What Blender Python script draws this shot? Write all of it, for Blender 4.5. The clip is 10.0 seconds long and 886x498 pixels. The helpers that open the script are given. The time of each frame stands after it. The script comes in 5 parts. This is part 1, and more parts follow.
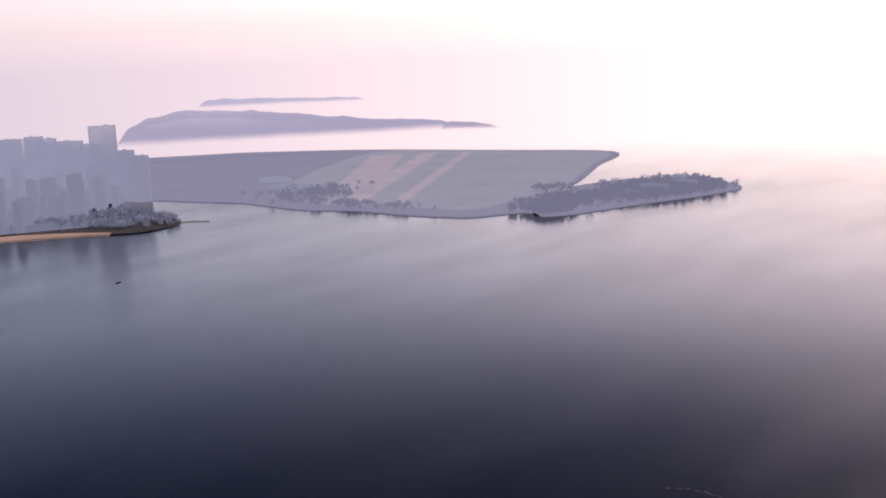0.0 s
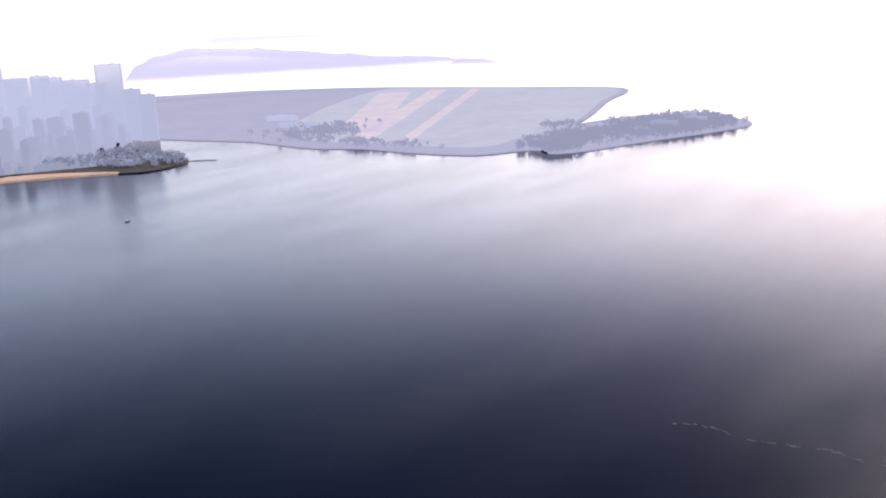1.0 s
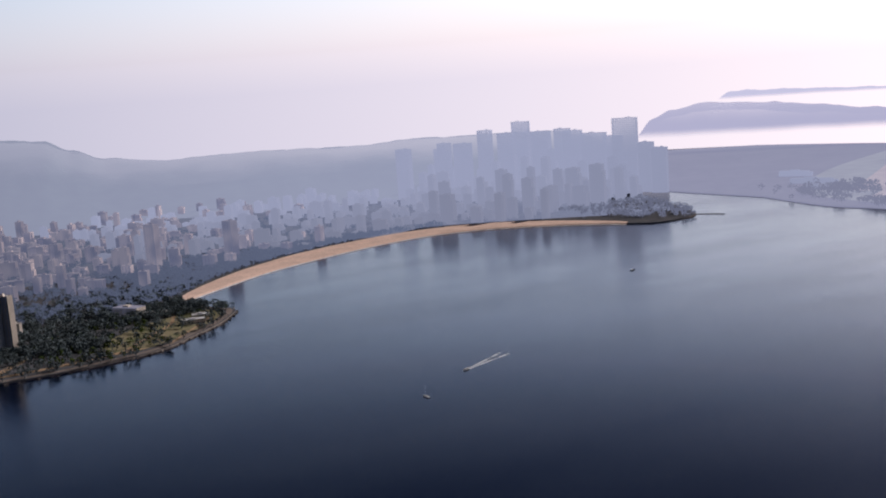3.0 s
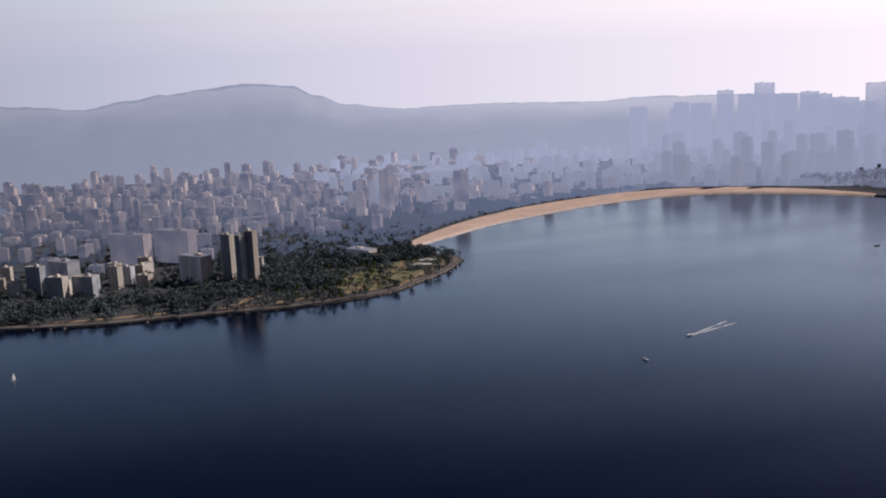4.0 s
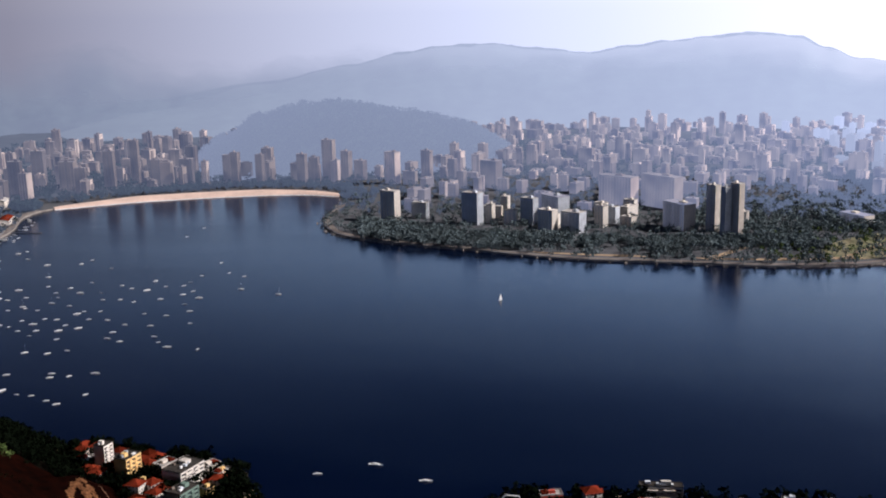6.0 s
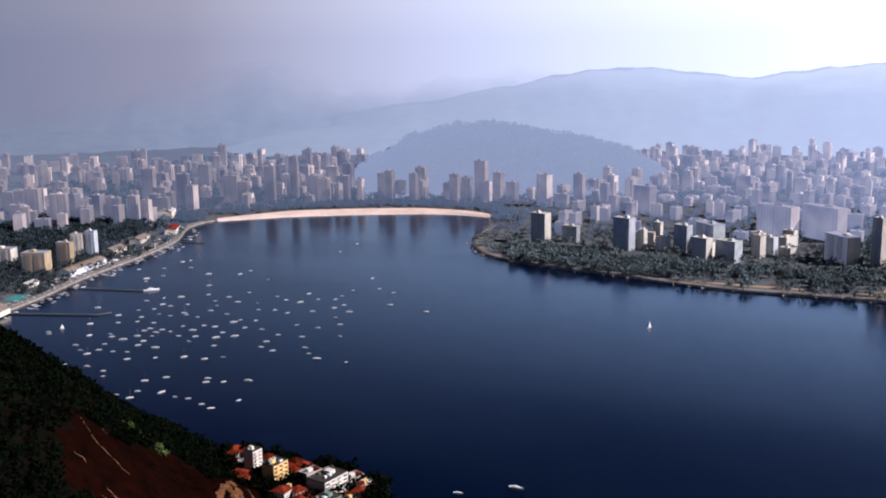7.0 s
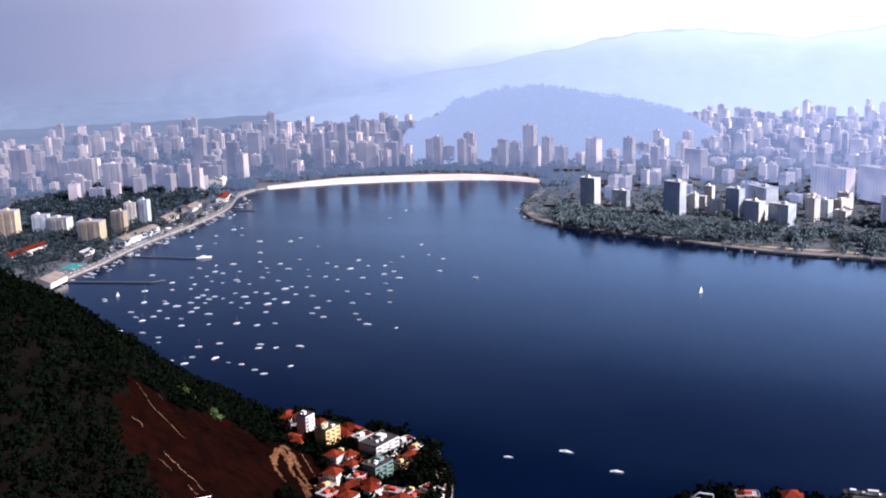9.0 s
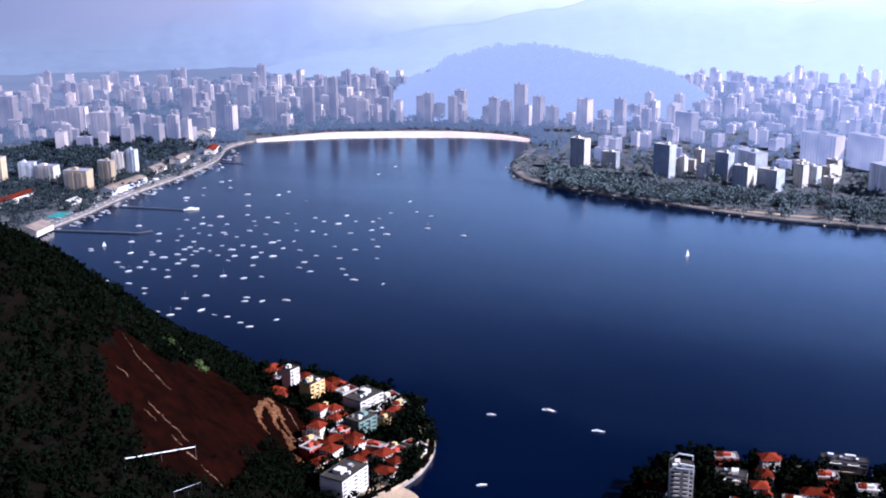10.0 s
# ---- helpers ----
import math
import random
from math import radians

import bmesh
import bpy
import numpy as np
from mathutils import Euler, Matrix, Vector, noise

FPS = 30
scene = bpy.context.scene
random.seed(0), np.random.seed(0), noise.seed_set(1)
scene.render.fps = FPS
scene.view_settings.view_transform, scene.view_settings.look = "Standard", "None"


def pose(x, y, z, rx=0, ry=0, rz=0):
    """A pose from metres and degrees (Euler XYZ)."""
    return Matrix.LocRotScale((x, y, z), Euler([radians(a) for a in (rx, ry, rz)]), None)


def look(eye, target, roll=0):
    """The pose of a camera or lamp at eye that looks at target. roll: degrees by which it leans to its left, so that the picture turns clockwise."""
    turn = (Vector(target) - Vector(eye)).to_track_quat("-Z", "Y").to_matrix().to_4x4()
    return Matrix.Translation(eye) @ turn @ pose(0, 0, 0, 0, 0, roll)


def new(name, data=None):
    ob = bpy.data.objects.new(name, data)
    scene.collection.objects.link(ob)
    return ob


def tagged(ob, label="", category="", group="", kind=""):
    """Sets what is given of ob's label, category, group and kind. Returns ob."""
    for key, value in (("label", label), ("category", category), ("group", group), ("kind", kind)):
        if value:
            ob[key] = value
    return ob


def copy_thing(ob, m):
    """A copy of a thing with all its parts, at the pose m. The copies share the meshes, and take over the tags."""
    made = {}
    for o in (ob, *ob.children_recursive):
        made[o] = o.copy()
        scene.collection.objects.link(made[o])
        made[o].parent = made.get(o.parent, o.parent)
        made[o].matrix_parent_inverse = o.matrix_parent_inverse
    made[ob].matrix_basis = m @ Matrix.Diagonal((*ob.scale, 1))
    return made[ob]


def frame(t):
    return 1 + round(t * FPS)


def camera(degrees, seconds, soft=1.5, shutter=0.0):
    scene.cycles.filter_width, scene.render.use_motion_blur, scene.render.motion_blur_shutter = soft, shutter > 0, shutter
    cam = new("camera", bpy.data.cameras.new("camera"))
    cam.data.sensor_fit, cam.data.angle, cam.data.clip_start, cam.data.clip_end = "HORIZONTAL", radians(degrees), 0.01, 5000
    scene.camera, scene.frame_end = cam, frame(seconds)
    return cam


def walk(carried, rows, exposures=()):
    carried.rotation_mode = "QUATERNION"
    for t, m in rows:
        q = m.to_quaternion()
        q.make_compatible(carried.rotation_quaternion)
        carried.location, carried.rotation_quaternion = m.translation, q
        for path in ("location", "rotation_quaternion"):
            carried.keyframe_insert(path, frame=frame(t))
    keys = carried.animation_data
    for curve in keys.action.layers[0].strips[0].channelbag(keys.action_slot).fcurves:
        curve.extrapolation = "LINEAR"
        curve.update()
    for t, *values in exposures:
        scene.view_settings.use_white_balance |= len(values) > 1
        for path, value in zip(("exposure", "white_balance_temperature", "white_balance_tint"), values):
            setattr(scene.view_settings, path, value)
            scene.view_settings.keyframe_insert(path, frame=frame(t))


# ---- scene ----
EYE = (0.0, 0.0, 380.0)  # the lookout on the summit, above the bay
# seconds, heading to the left of +y, pitch, roll to the left, in degrees
VIEW = [
    (0.0, -55.53, -10.18, -2.59),
    (0.5, -54.79, -12.25, -2.22),
    (1.0, -54.91, -13.49, -2.92),
    (1.5, -51.23, -13.80, -3.16),
    (2.0, -44.79, -11.96, -4.23),
    (2.5, -37.00, -10.10, -4.75),
    (3.0, -28.02, -8.98, -4.20),
    (3.2, -24.30, -9.00, -4.80),
    (4.3, -13.14, -12.19, -1.43),
    (4.5, -11.20, -13.60, -0.86),
    (5.0, -5.78, -15.67, 1.16),
    (5.5, 0.04, -14.89, 0.13),
    (6.0, 10.57, -12.55, -1.38),
    (6.2, 12.52, -11.89, -1.38),
    (7.3, 20.20, -11.24, -0.95),
    (7.5, 20.73, -11.37, -1.19),
    (8.0, 21.79, -12.01, -1.64),
    (8.5, 22.04, -12.29, -2.19),
    (9.0, 21.49, -13.00, -1.87),
    (9.5, 21.00, -13.77, -0.93),
    (10.0, 20.86, -15.30, -0.37),
]


def aim(heading, pitch, roll):
    a, p = radians(heading), radians(pitch)
    way = Vector((-math.sin(a) * math.cos(p), math.cos(a) * math.cos(p), math.sin(p)))
    return look(EYE, Vector(EYE) + way * 100, roll)


cam = camera(45.25, 10.0, soft=1.9)
walk(cam, [(t, aim(h, p, r)) for t, h, p, r in VIEW],
     exposures=[(0.0, -1.2, 5750, 27), (0.5, -0.5, 5700, 22), (1.0, -0.28, 5650, 19), (2.0, -0.12, 5600, 17), (2.5, -0.34, 5550, 17), (3.0, -0.98, 5500, 18),
                (4.5, -0.65, 5500, 15), (5.5, -0.12, 5300, 13), (6.0, -0.1, 5250, 14), (7.5, 0.3, 5000, 17), (8.5, 0.55, 4900, 18), (9.0, 0.76, 4850, 19), (10.0, 0.8, 4550, 22)])

# ---- sky and sun ----
SUN_HEADING, SUN_HEIGHT = -86.0, 36.0
world = bpy.data.worlds.new("world")
scene.world = world
world.use_nodes = True
wn = world.node_tree.nodes
sky = wn.new("ShaderNodeTexSky")
sky.sky_type, sky.sun_disc = "NISHITA", False
sky.sun_elevation, sky.sun_rotation = radians(SUN_HEIGHT), radians(-SUN_HEADING)
sky.air_density, sky.dust_density, sky.ozone_density, sky.altitude = 1.3, 1.5, 1.5, 0
# below the horizon the sky's rim goes on, as thick haze does
coord, low, raise_, cut = (wn.new("ShaderNode" + k) for k in ("TexCoord", "SeparateXYZ", "CombineXYZ", "Math"))
cut.operation = "MAXIMUM"
cut.inputs[1].default_value = 0.035
wl = world.node_tree.links
wl.new(coord.outputs["Generated"], low.inputs[0])
wl.new(low.outputs["Z"], cut.inputs[0])
wl.new(low.outputs["X"], raise_.inputs["X"])
wl.new(low.outputs["Y"], raise_.inputs["Y"])
wl.new(cut.outputs[0], raise_.inputs["Z"])
wl.new(raise_.outputs[0], sky.inputs["Vector"])
# thick haze: bright and lilac at the rim, brighter under the sun, clear and dark blue overhead
rim, veil, glare = wn.new("ShaderNodeValToRGB"), wn.new("ShaderNodeMix"), wn.new("ShaderNodeMix")
for x in (veil, glare):
    x.data_type, x.blend_type = "RGBA", "MULTIPLY"
    x.inputs["Factor"].default_value = 1.0
rim.color_ramp.elements[0].position, rim.color_ramp.elements[0].color = 0.0, (0.84, 0.84, 1.0, 1)
rim.color_ramp.elements[1].position, rim.color_ramp.elements[1].color = 0.52, (0.003, 0.005, 0.012, 1)
for at, colour in ((0.12, (1.75, 1.6, 1.5, 1)), (0.2, (2.5, 2.2, 2.0, 1)), (0.26, (0.8, 0.86, 1.02, 1)), (0.32, (0.065, 0.09, 0.17, 1)), (0.39, (0.007, 0.014, 0.042, 1))):
    rim.color_ramp.elements.new(at).color = colour
toward, lobe = wn.new("ShaderNodeVectorMath"), wn.new("ShaderNodeMapRange")
toward.operation = "DOT_PRODUCT"
toward.inputs[1].default_value = (math.sin(radians(54)), math.cos(radians(54)), 0.0)
lobe.inputs["From Min"].default_value, lobe.inputs["From Max"].default_value = -0.55, 1.0
lobe.interpolation_type = "SMOOTHSTEP"
side, band, haze = wn.new("ShaderNodeValToRGB"), wn.new("ShaderNodeValToRGB"), wn.new("ShaderNodeMix")
side.color_ramp.elements[0].color, side.color_ramp.elements[1].color = (0.11, 0.16, 0.31, 1), (1.42, 1.33, 1.32, 1)
for at, colour in ((0.18, (0.19, 0.19, 0.225, 1)), (0.35, (0.31, 0.285, 0.31, 1)), (0.8, (0.95, 0.95, 1.02, 1))):
    side.color_ramp.elements.new(at).color = colour
haze.data_type, haze.blend_type = "RGBA", "ADD"
haze.inputs["Factor"].default_value = 1.0
band.color_ramp.elements[0].position, band.color_ramp.elements[0].color = 0.03, (3.8, 3.6, 3.9, 1)
band.color_ramp.elements[1].position, band.color_ramp.elements[1].color = 0.15, (0, 0, 0, 1)
wl.new(coord.outputs["Generated"], toward.inputs[0])
wl.new(toward.outputs["Value"], lobe.inputs["Value"])
wl.new(lobe.outputs[0], side.inputs[0])
wl.new(low.outputs["Z"], rim.inputs[0])
wl.new(low.outputs["Z"], band.inputs[0])
wl.new(sky.outputs[0], veil.inputs["A"])
sunny, near_sun, either = wn.new("ShaderNodeValToRGB"), wn.new("ShaderNodeMath"), wn.new("ShaderNodeMix")
for at, colour in ((0.12, (1.75, 1.6, 1.5, 1)), (0.2, (2.4, 2.1, 1.95, 1)), (0.26, (1.0, 0.98, 1.0, 1)), (0.32, (0.2, 0.22, 0.3, 1)), (0.39, (0.06, 0.08, 0.13, 1))):
    sunny.color_ramp.elements.new(at).color = colour
sunny.color_ramp.elements[0].color = (0.84, 0.84, 1.0, 1)
sunny.color_ramp.elements[6].position, sunny.color_ramp.elements[6].color = 0.55, (0.02, 0.03, 0.05, 1)
near_sun.operation, either.data_type = "POWER", "RGBA"
near_sun.inputs[1].default_value = 4.0
wl.new(low.outputs["Z"], sunny.inputs[0])
wl.new(lobe.outputs[0], near_sun.inputs[0])
wl.new(near_sun.outputs[0], either.inputs["Factor"])
wl.new(rim.outputs[0], either.inputs["A"])
wl.new(sunny.outputs[0], either.inputs["B"])
wl.new(either.outputs["Result"], veil.inputs["B"])
wl.new(veil.outputs["Result"], haze.inputs["A"])
wl.new(haze.outputs["Result"], glare.inputs["A"])
wl.new(side.outputs[0], glare.inputs["B"])
wl.new(band.outputs[0], haze.inputs["B"])
wl.new(glare.outputs["Result"], wn["Background"].inputs[0])
wn["Background"].inputs[1].default_value = 0.15
sun = new("sun", bpy.data.lights.new("sun", "SUN"))
sun.data.energy, sun.data.angle, sun.data.color = 6.0, radians(0.6), (1.0, 0.83, 0.64)
a, e = radians(SUN_HEADING), radians(SUN_HEIGHT)
to_sun = Vector((-math.sin(a) * math.cos(e), math.cos(a) * math.cos(e), math.sin(e)))
sun.matrix_world = look(to_sun * 3000, (0, 0, 0))


# ---- materials ----
def surface(name, base, rough=0.8, scale=0.05, spread=0.35, bump=0.0, metal=0.0, per_object=0.0, second=None, detail_scale=None):
    """A node material: base colour varied at two scales, with relief."""
    m = bpy.data.materials.new(name)
    m.use_nodes = True
    t = m.node_tree
    n, l = t.nodes, t.links
    b = n["Principled BSDF"]
    b.inputs["Roughness"].default_value, b.inputs["Metallic"].default_value = rough, metal
    b.inputs["Specular IOR Level"].default_value = 0.5 if rough < 0.8 else 0.0
    geo = n.new("ShaderNodeNewGeometry")
    big, fine = n.new("ShaderNodeTexNoise"), n.new("ShaderNodeTexNoise")
    big.inputs["Scale"].default_value, big.inputs["Detail"].default_value = scale, 4
    fine.inputs["Scale"].default_value, fine.inputs["Detail"].default_value = detail_scale or scale * 9, 3
    for x in (big, fine):
        l.new(geo.outputs["Position"], x.inputs["Vector"])
    mix = n.new("ShaderNodeMix")
    mix.data_type = "RGBA"
    low = second or tuple(c * (1 - spread) for c in base)
    high = base if second else tuple(min(1, c * (1 + spread)) for c in base)
    mix.inputs["A"].default_value, mix.inputs["B"].default_value = (*low, 1), (*high, 1)
    ramp = n.new("ShaderNodeMapRange")
    ramp.inputs["From Min"].default_value, ramp.inputs["From Max"].default_value = 0.36, 0.64
    both = n.new("ShaderNodeMath")
    both.operation = "MULTIPLY_ADD"
    l.new(fine.outputs["Fac"], both.inputs[0])
    both.inputs[1].default_value = 0.5
    half = n.new("ShaderNodeMath")
    half.operation = "MULTIPLY"
    half.inputs[1].default_value = 0.5
    l.new(big.outputs["Fac"], half.inputs[0])
    l.new(half.outputs[0], both.inputs[2])
    l.new(both.outputs[0], ramp.inputs["Value"])
    l.new(ramp.outputs[0], mix.inputs["Factor"])
    out = mix.outputs["Result"]
    if per_object:
        info, hsv, r = n.new("ShaderNodeObjectInfo"), n.new("ShaderNodeHueSaturation"), n.new("ShaderNodeMapRange")
        r.inputs["To Min"].default_value, r.inputs["To Max"].default_value = 1 - per_object, 1 + per_object * 0.7
        l.new(info.outputs["Random"], r.inputs["Value"])
        l.new(r.outputs[0], hsv.inputs["Value"])
        l.new(out, hsv.inputs["Color"])
        out = hsv.outputs["Color"]
    l.new(out, b.inputs["Base Color"])
    if bump:
        bp = n.new("ShaderNodeBump")
        bp.inputs["Strength"].default_value, bp.inputs["Distance"].default_value = bump, 0.5
        l.new(fine.outputs["Fac"], bp.inputs["Height"])
        l.new(bp.outputs[0], b.inputs["Normal"])
    return m


def water_surface():
    m = bpy.data.materials.new("bay_water")
    m.use_nodes = True
    t = m.node_tree
    n, l = t.nodes, t.links
    b = n["Principled BSDF"]
    b.inputs["IOR"].default_value = 1.33
    geo = n.new("ShaderNodeNewGeometry")
    patch, chop = n.new("ShaderNodeTexNoise"), n.new("ShaderNodeTexNoise")
    patch.inputs["Scale"].default_value, patch.inputs["Detail"].default_value = 0.004, 5
    chop.inputs["Scale"].default_value, chop.inputs["Detail"].default_value = 0.4, 3
    stretch = n.new("ShaderNodeVectorMath")
    stretch.operation = "MULTIPLY"
    stretch.inputs[1].default_value = (0.5, 1.4, 1)
    l.new(geo.outputs["Position"], stretch.inputs[0])
    for x in (patch, chop):
        l.new(stretch.outputs[0], x.inputs["Vector"])
    mix = n.new("ShaderNodeMix")
    mix.data_type = "RGBA"
    mix.inputs["A"].default_value, mix.inputs["B"].default_value = (0.0003, 0.0018, 0.011, 1), (0.0006, 0.003, 0.017, 1)
    l.new(patch.outputs["Fac"], mix.inputs["Factor"])
    l.new(mix.outputs["Result"], b.inputs["Base Color"])
    rough = n.new("ShaderNodeMapRange")
    rough.inputs["From Min"].default_value, rough.inputs["From Max"].default_value = 0.35, 0.65
    rough.inputs["To Min"].default_value, rough.inputs["To Max"].default_value = 0.14, 0.19
    l.new(patch.outputs["Fac"], rough.inputs["Value"])
    l.new(rough.outputs[0], b.inputs["Roughness"])
    # haze painted as alpha: far out the water fades to clear
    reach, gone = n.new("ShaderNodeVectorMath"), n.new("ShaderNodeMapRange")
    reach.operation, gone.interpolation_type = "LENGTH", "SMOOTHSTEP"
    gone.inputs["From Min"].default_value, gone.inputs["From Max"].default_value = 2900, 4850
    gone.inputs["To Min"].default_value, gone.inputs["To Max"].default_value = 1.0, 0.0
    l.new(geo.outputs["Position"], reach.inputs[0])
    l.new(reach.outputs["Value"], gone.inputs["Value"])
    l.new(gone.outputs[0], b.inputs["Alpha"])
    bp = n.new("ShaderNodeBump")
    bp.inputs["Strength"].default_value, bp.inputs["Distance"].default_value = 0.12, 1.0
    l.new(chop.outputs["Fac"], bp.inputs["Height"])
    l.new(bp.outputs[0], b.inputs["Normal"])
    return m


def haze_glow_surface(name, base, glow, amount, varied="", sides=(1.0, 1.0), steep=0.0, reach=None, base_mist=None, top_mist=None, crest_mist=None):
    """Distant surface: base colour with haze painted on as emission, as a backdrop."""
    m = surface(name, base, 1.0, 0.004, 0.3, 0.0, detail_scale=0.02)
    n, l = m.node_tree.nodes, m.node_tree.links
    b = n["Principled BSDF"]
    if varied:
        tint, mul = n.new("ShaderNodeValToRGB"), n.new("ShaderNodeMix")
        mul.data_type, mul.blend_type = "RGBA", "MULTIPLY"
        mul.inputs["Factor"].default_value = 1.0
        tint.color_ramp.elements[0].color, tint.color_ramp.elements[1].color = (0.45, 0.43, 0.45, 1), (1.25, 1.12, 0.95, 1)
        tint.color_ramp.elements.new(0.5).color = (0.9, 0.78, 0.66, 1)
        tint.color_ramp.elements.new(0.82).color = (1.2, 1.08, 0.95, 1)
        tint.color_ramp.elements.new(0.88).color = (2.3, 1.95, 1.65, 1)
        tint.color_ramp.elements[4].color = (2.7, 2.4, 2.1, 1)
        old = b.inputs["Base Color"].links[0].from_socket
        info = n.new("ShaderNodeObjectInfo" if varied == "thing" else "ShaderNodeNewGeometry")
        l.new(info.outputs["Random" if varied == "thing" else "Random Per Island"], tint.inputs[0])
        l.new(old, mul.inputs["A"])
        l.new(tint.outputs[0], mul.inputs["B"])
        l.new(mul.outputs["Result"], b.inputs["Base Color"])
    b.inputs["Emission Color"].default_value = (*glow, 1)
    # blotches vary the painted haze glow from wall to wall
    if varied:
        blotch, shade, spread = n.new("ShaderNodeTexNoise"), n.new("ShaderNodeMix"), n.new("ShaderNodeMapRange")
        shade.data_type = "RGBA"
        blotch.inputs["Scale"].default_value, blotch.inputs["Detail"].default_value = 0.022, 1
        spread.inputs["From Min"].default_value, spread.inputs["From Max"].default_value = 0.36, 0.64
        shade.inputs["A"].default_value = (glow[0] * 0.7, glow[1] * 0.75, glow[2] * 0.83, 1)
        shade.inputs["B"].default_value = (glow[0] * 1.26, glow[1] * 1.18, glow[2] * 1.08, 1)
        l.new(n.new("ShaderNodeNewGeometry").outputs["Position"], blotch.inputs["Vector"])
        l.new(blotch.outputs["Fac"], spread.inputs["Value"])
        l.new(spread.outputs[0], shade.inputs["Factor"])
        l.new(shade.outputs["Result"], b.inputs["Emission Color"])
    # the painted haze glow is stronger on the sun's side
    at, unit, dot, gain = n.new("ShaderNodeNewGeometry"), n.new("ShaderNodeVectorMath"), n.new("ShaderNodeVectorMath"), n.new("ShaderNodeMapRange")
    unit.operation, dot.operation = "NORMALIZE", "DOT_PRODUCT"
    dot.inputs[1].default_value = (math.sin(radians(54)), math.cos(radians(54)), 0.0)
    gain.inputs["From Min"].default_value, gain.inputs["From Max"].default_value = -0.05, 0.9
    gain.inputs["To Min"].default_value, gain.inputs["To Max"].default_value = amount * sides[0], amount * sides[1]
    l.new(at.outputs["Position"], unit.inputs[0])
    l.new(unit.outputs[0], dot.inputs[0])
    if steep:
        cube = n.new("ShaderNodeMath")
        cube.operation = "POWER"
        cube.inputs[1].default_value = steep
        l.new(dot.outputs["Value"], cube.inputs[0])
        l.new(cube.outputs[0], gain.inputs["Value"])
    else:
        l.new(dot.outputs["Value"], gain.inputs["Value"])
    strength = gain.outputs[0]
    if reach:  # the painted haze glow grows with distance
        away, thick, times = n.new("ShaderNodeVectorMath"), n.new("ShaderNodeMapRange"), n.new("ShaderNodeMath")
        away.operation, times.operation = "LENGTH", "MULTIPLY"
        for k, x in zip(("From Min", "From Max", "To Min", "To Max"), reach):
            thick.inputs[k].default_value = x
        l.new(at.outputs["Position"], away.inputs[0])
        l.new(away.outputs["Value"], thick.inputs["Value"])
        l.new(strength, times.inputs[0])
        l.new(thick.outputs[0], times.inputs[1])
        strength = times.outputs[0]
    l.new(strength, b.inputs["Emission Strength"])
    # mist painted as alpha: a foot or a crest fades to clear
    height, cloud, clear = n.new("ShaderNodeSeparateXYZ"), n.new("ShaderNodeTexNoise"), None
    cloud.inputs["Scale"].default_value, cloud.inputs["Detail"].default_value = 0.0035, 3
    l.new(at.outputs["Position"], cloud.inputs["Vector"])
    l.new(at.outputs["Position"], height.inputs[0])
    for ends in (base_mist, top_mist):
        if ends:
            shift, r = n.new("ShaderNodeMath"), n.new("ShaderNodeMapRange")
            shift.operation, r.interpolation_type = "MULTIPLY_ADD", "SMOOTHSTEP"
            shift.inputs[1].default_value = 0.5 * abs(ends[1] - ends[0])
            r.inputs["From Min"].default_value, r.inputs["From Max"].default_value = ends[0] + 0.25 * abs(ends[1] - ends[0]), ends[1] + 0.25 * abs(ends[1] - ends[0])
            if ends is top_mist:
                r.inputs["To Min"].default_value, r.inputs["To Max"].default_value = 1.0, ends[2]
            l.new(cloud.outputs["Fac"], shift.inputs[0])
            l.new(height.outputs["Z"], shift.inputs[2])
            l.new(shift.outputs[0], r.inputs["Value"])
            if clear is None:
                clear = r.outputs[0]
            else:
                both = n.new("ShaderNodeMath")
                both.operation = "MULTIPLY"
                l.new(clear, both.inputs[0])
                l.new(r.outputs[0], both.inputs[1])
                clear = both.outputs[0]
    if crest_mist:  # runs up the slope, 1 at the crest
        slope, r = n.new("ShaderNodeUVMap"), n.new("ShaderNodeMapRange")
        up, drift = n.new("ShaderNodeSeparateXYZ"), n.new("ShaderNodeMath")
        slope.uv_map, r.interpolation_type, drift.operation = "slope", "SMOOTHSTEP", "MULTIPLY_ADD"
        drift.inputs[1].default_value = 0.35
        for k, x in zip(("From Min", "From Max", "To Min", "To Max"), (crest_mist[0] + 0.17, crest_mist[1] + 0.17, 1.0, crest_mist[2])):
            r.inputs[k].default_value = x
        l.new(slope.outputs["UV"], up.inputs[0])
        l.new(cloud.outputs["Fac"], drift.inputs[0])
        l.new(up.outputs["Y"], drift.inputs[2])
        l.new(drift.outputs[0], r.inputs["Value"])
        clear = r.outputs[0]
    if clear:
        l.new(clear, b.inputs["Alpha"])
    return m


WATER = water_surface()
SAND = surface("beach_sand", (0.74, 0.56, 0.46), 0.9, 0.02, 0.15, 0.2)
SOIL = surface("city_ground", (0.085, 0.09, 0.1), 0.95, 0.012, 0.4, 0.2, second=(0.14, 0.14, 0.15))
LAWN = surface("park_lawn", (0.15, 0.18, 0.09), 0.95, 0.02, 0.4, 0.2, second=(0.32, 0.27, 0.18))
PAVING = surface("pale_paving", (0.23, 0.2, 0.18), 0.85, 0.01, 0.15, 0.1)
STONE = surface("sea_wall_stone", (0.26, 0.23, 0.2), 0.9, 0.1, 0.4, 0.5)
# near-black leaf colour: the hill's shade is put into the base
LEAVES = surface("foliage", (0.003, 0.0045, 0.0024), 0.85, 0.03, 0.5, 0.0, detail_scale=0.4)
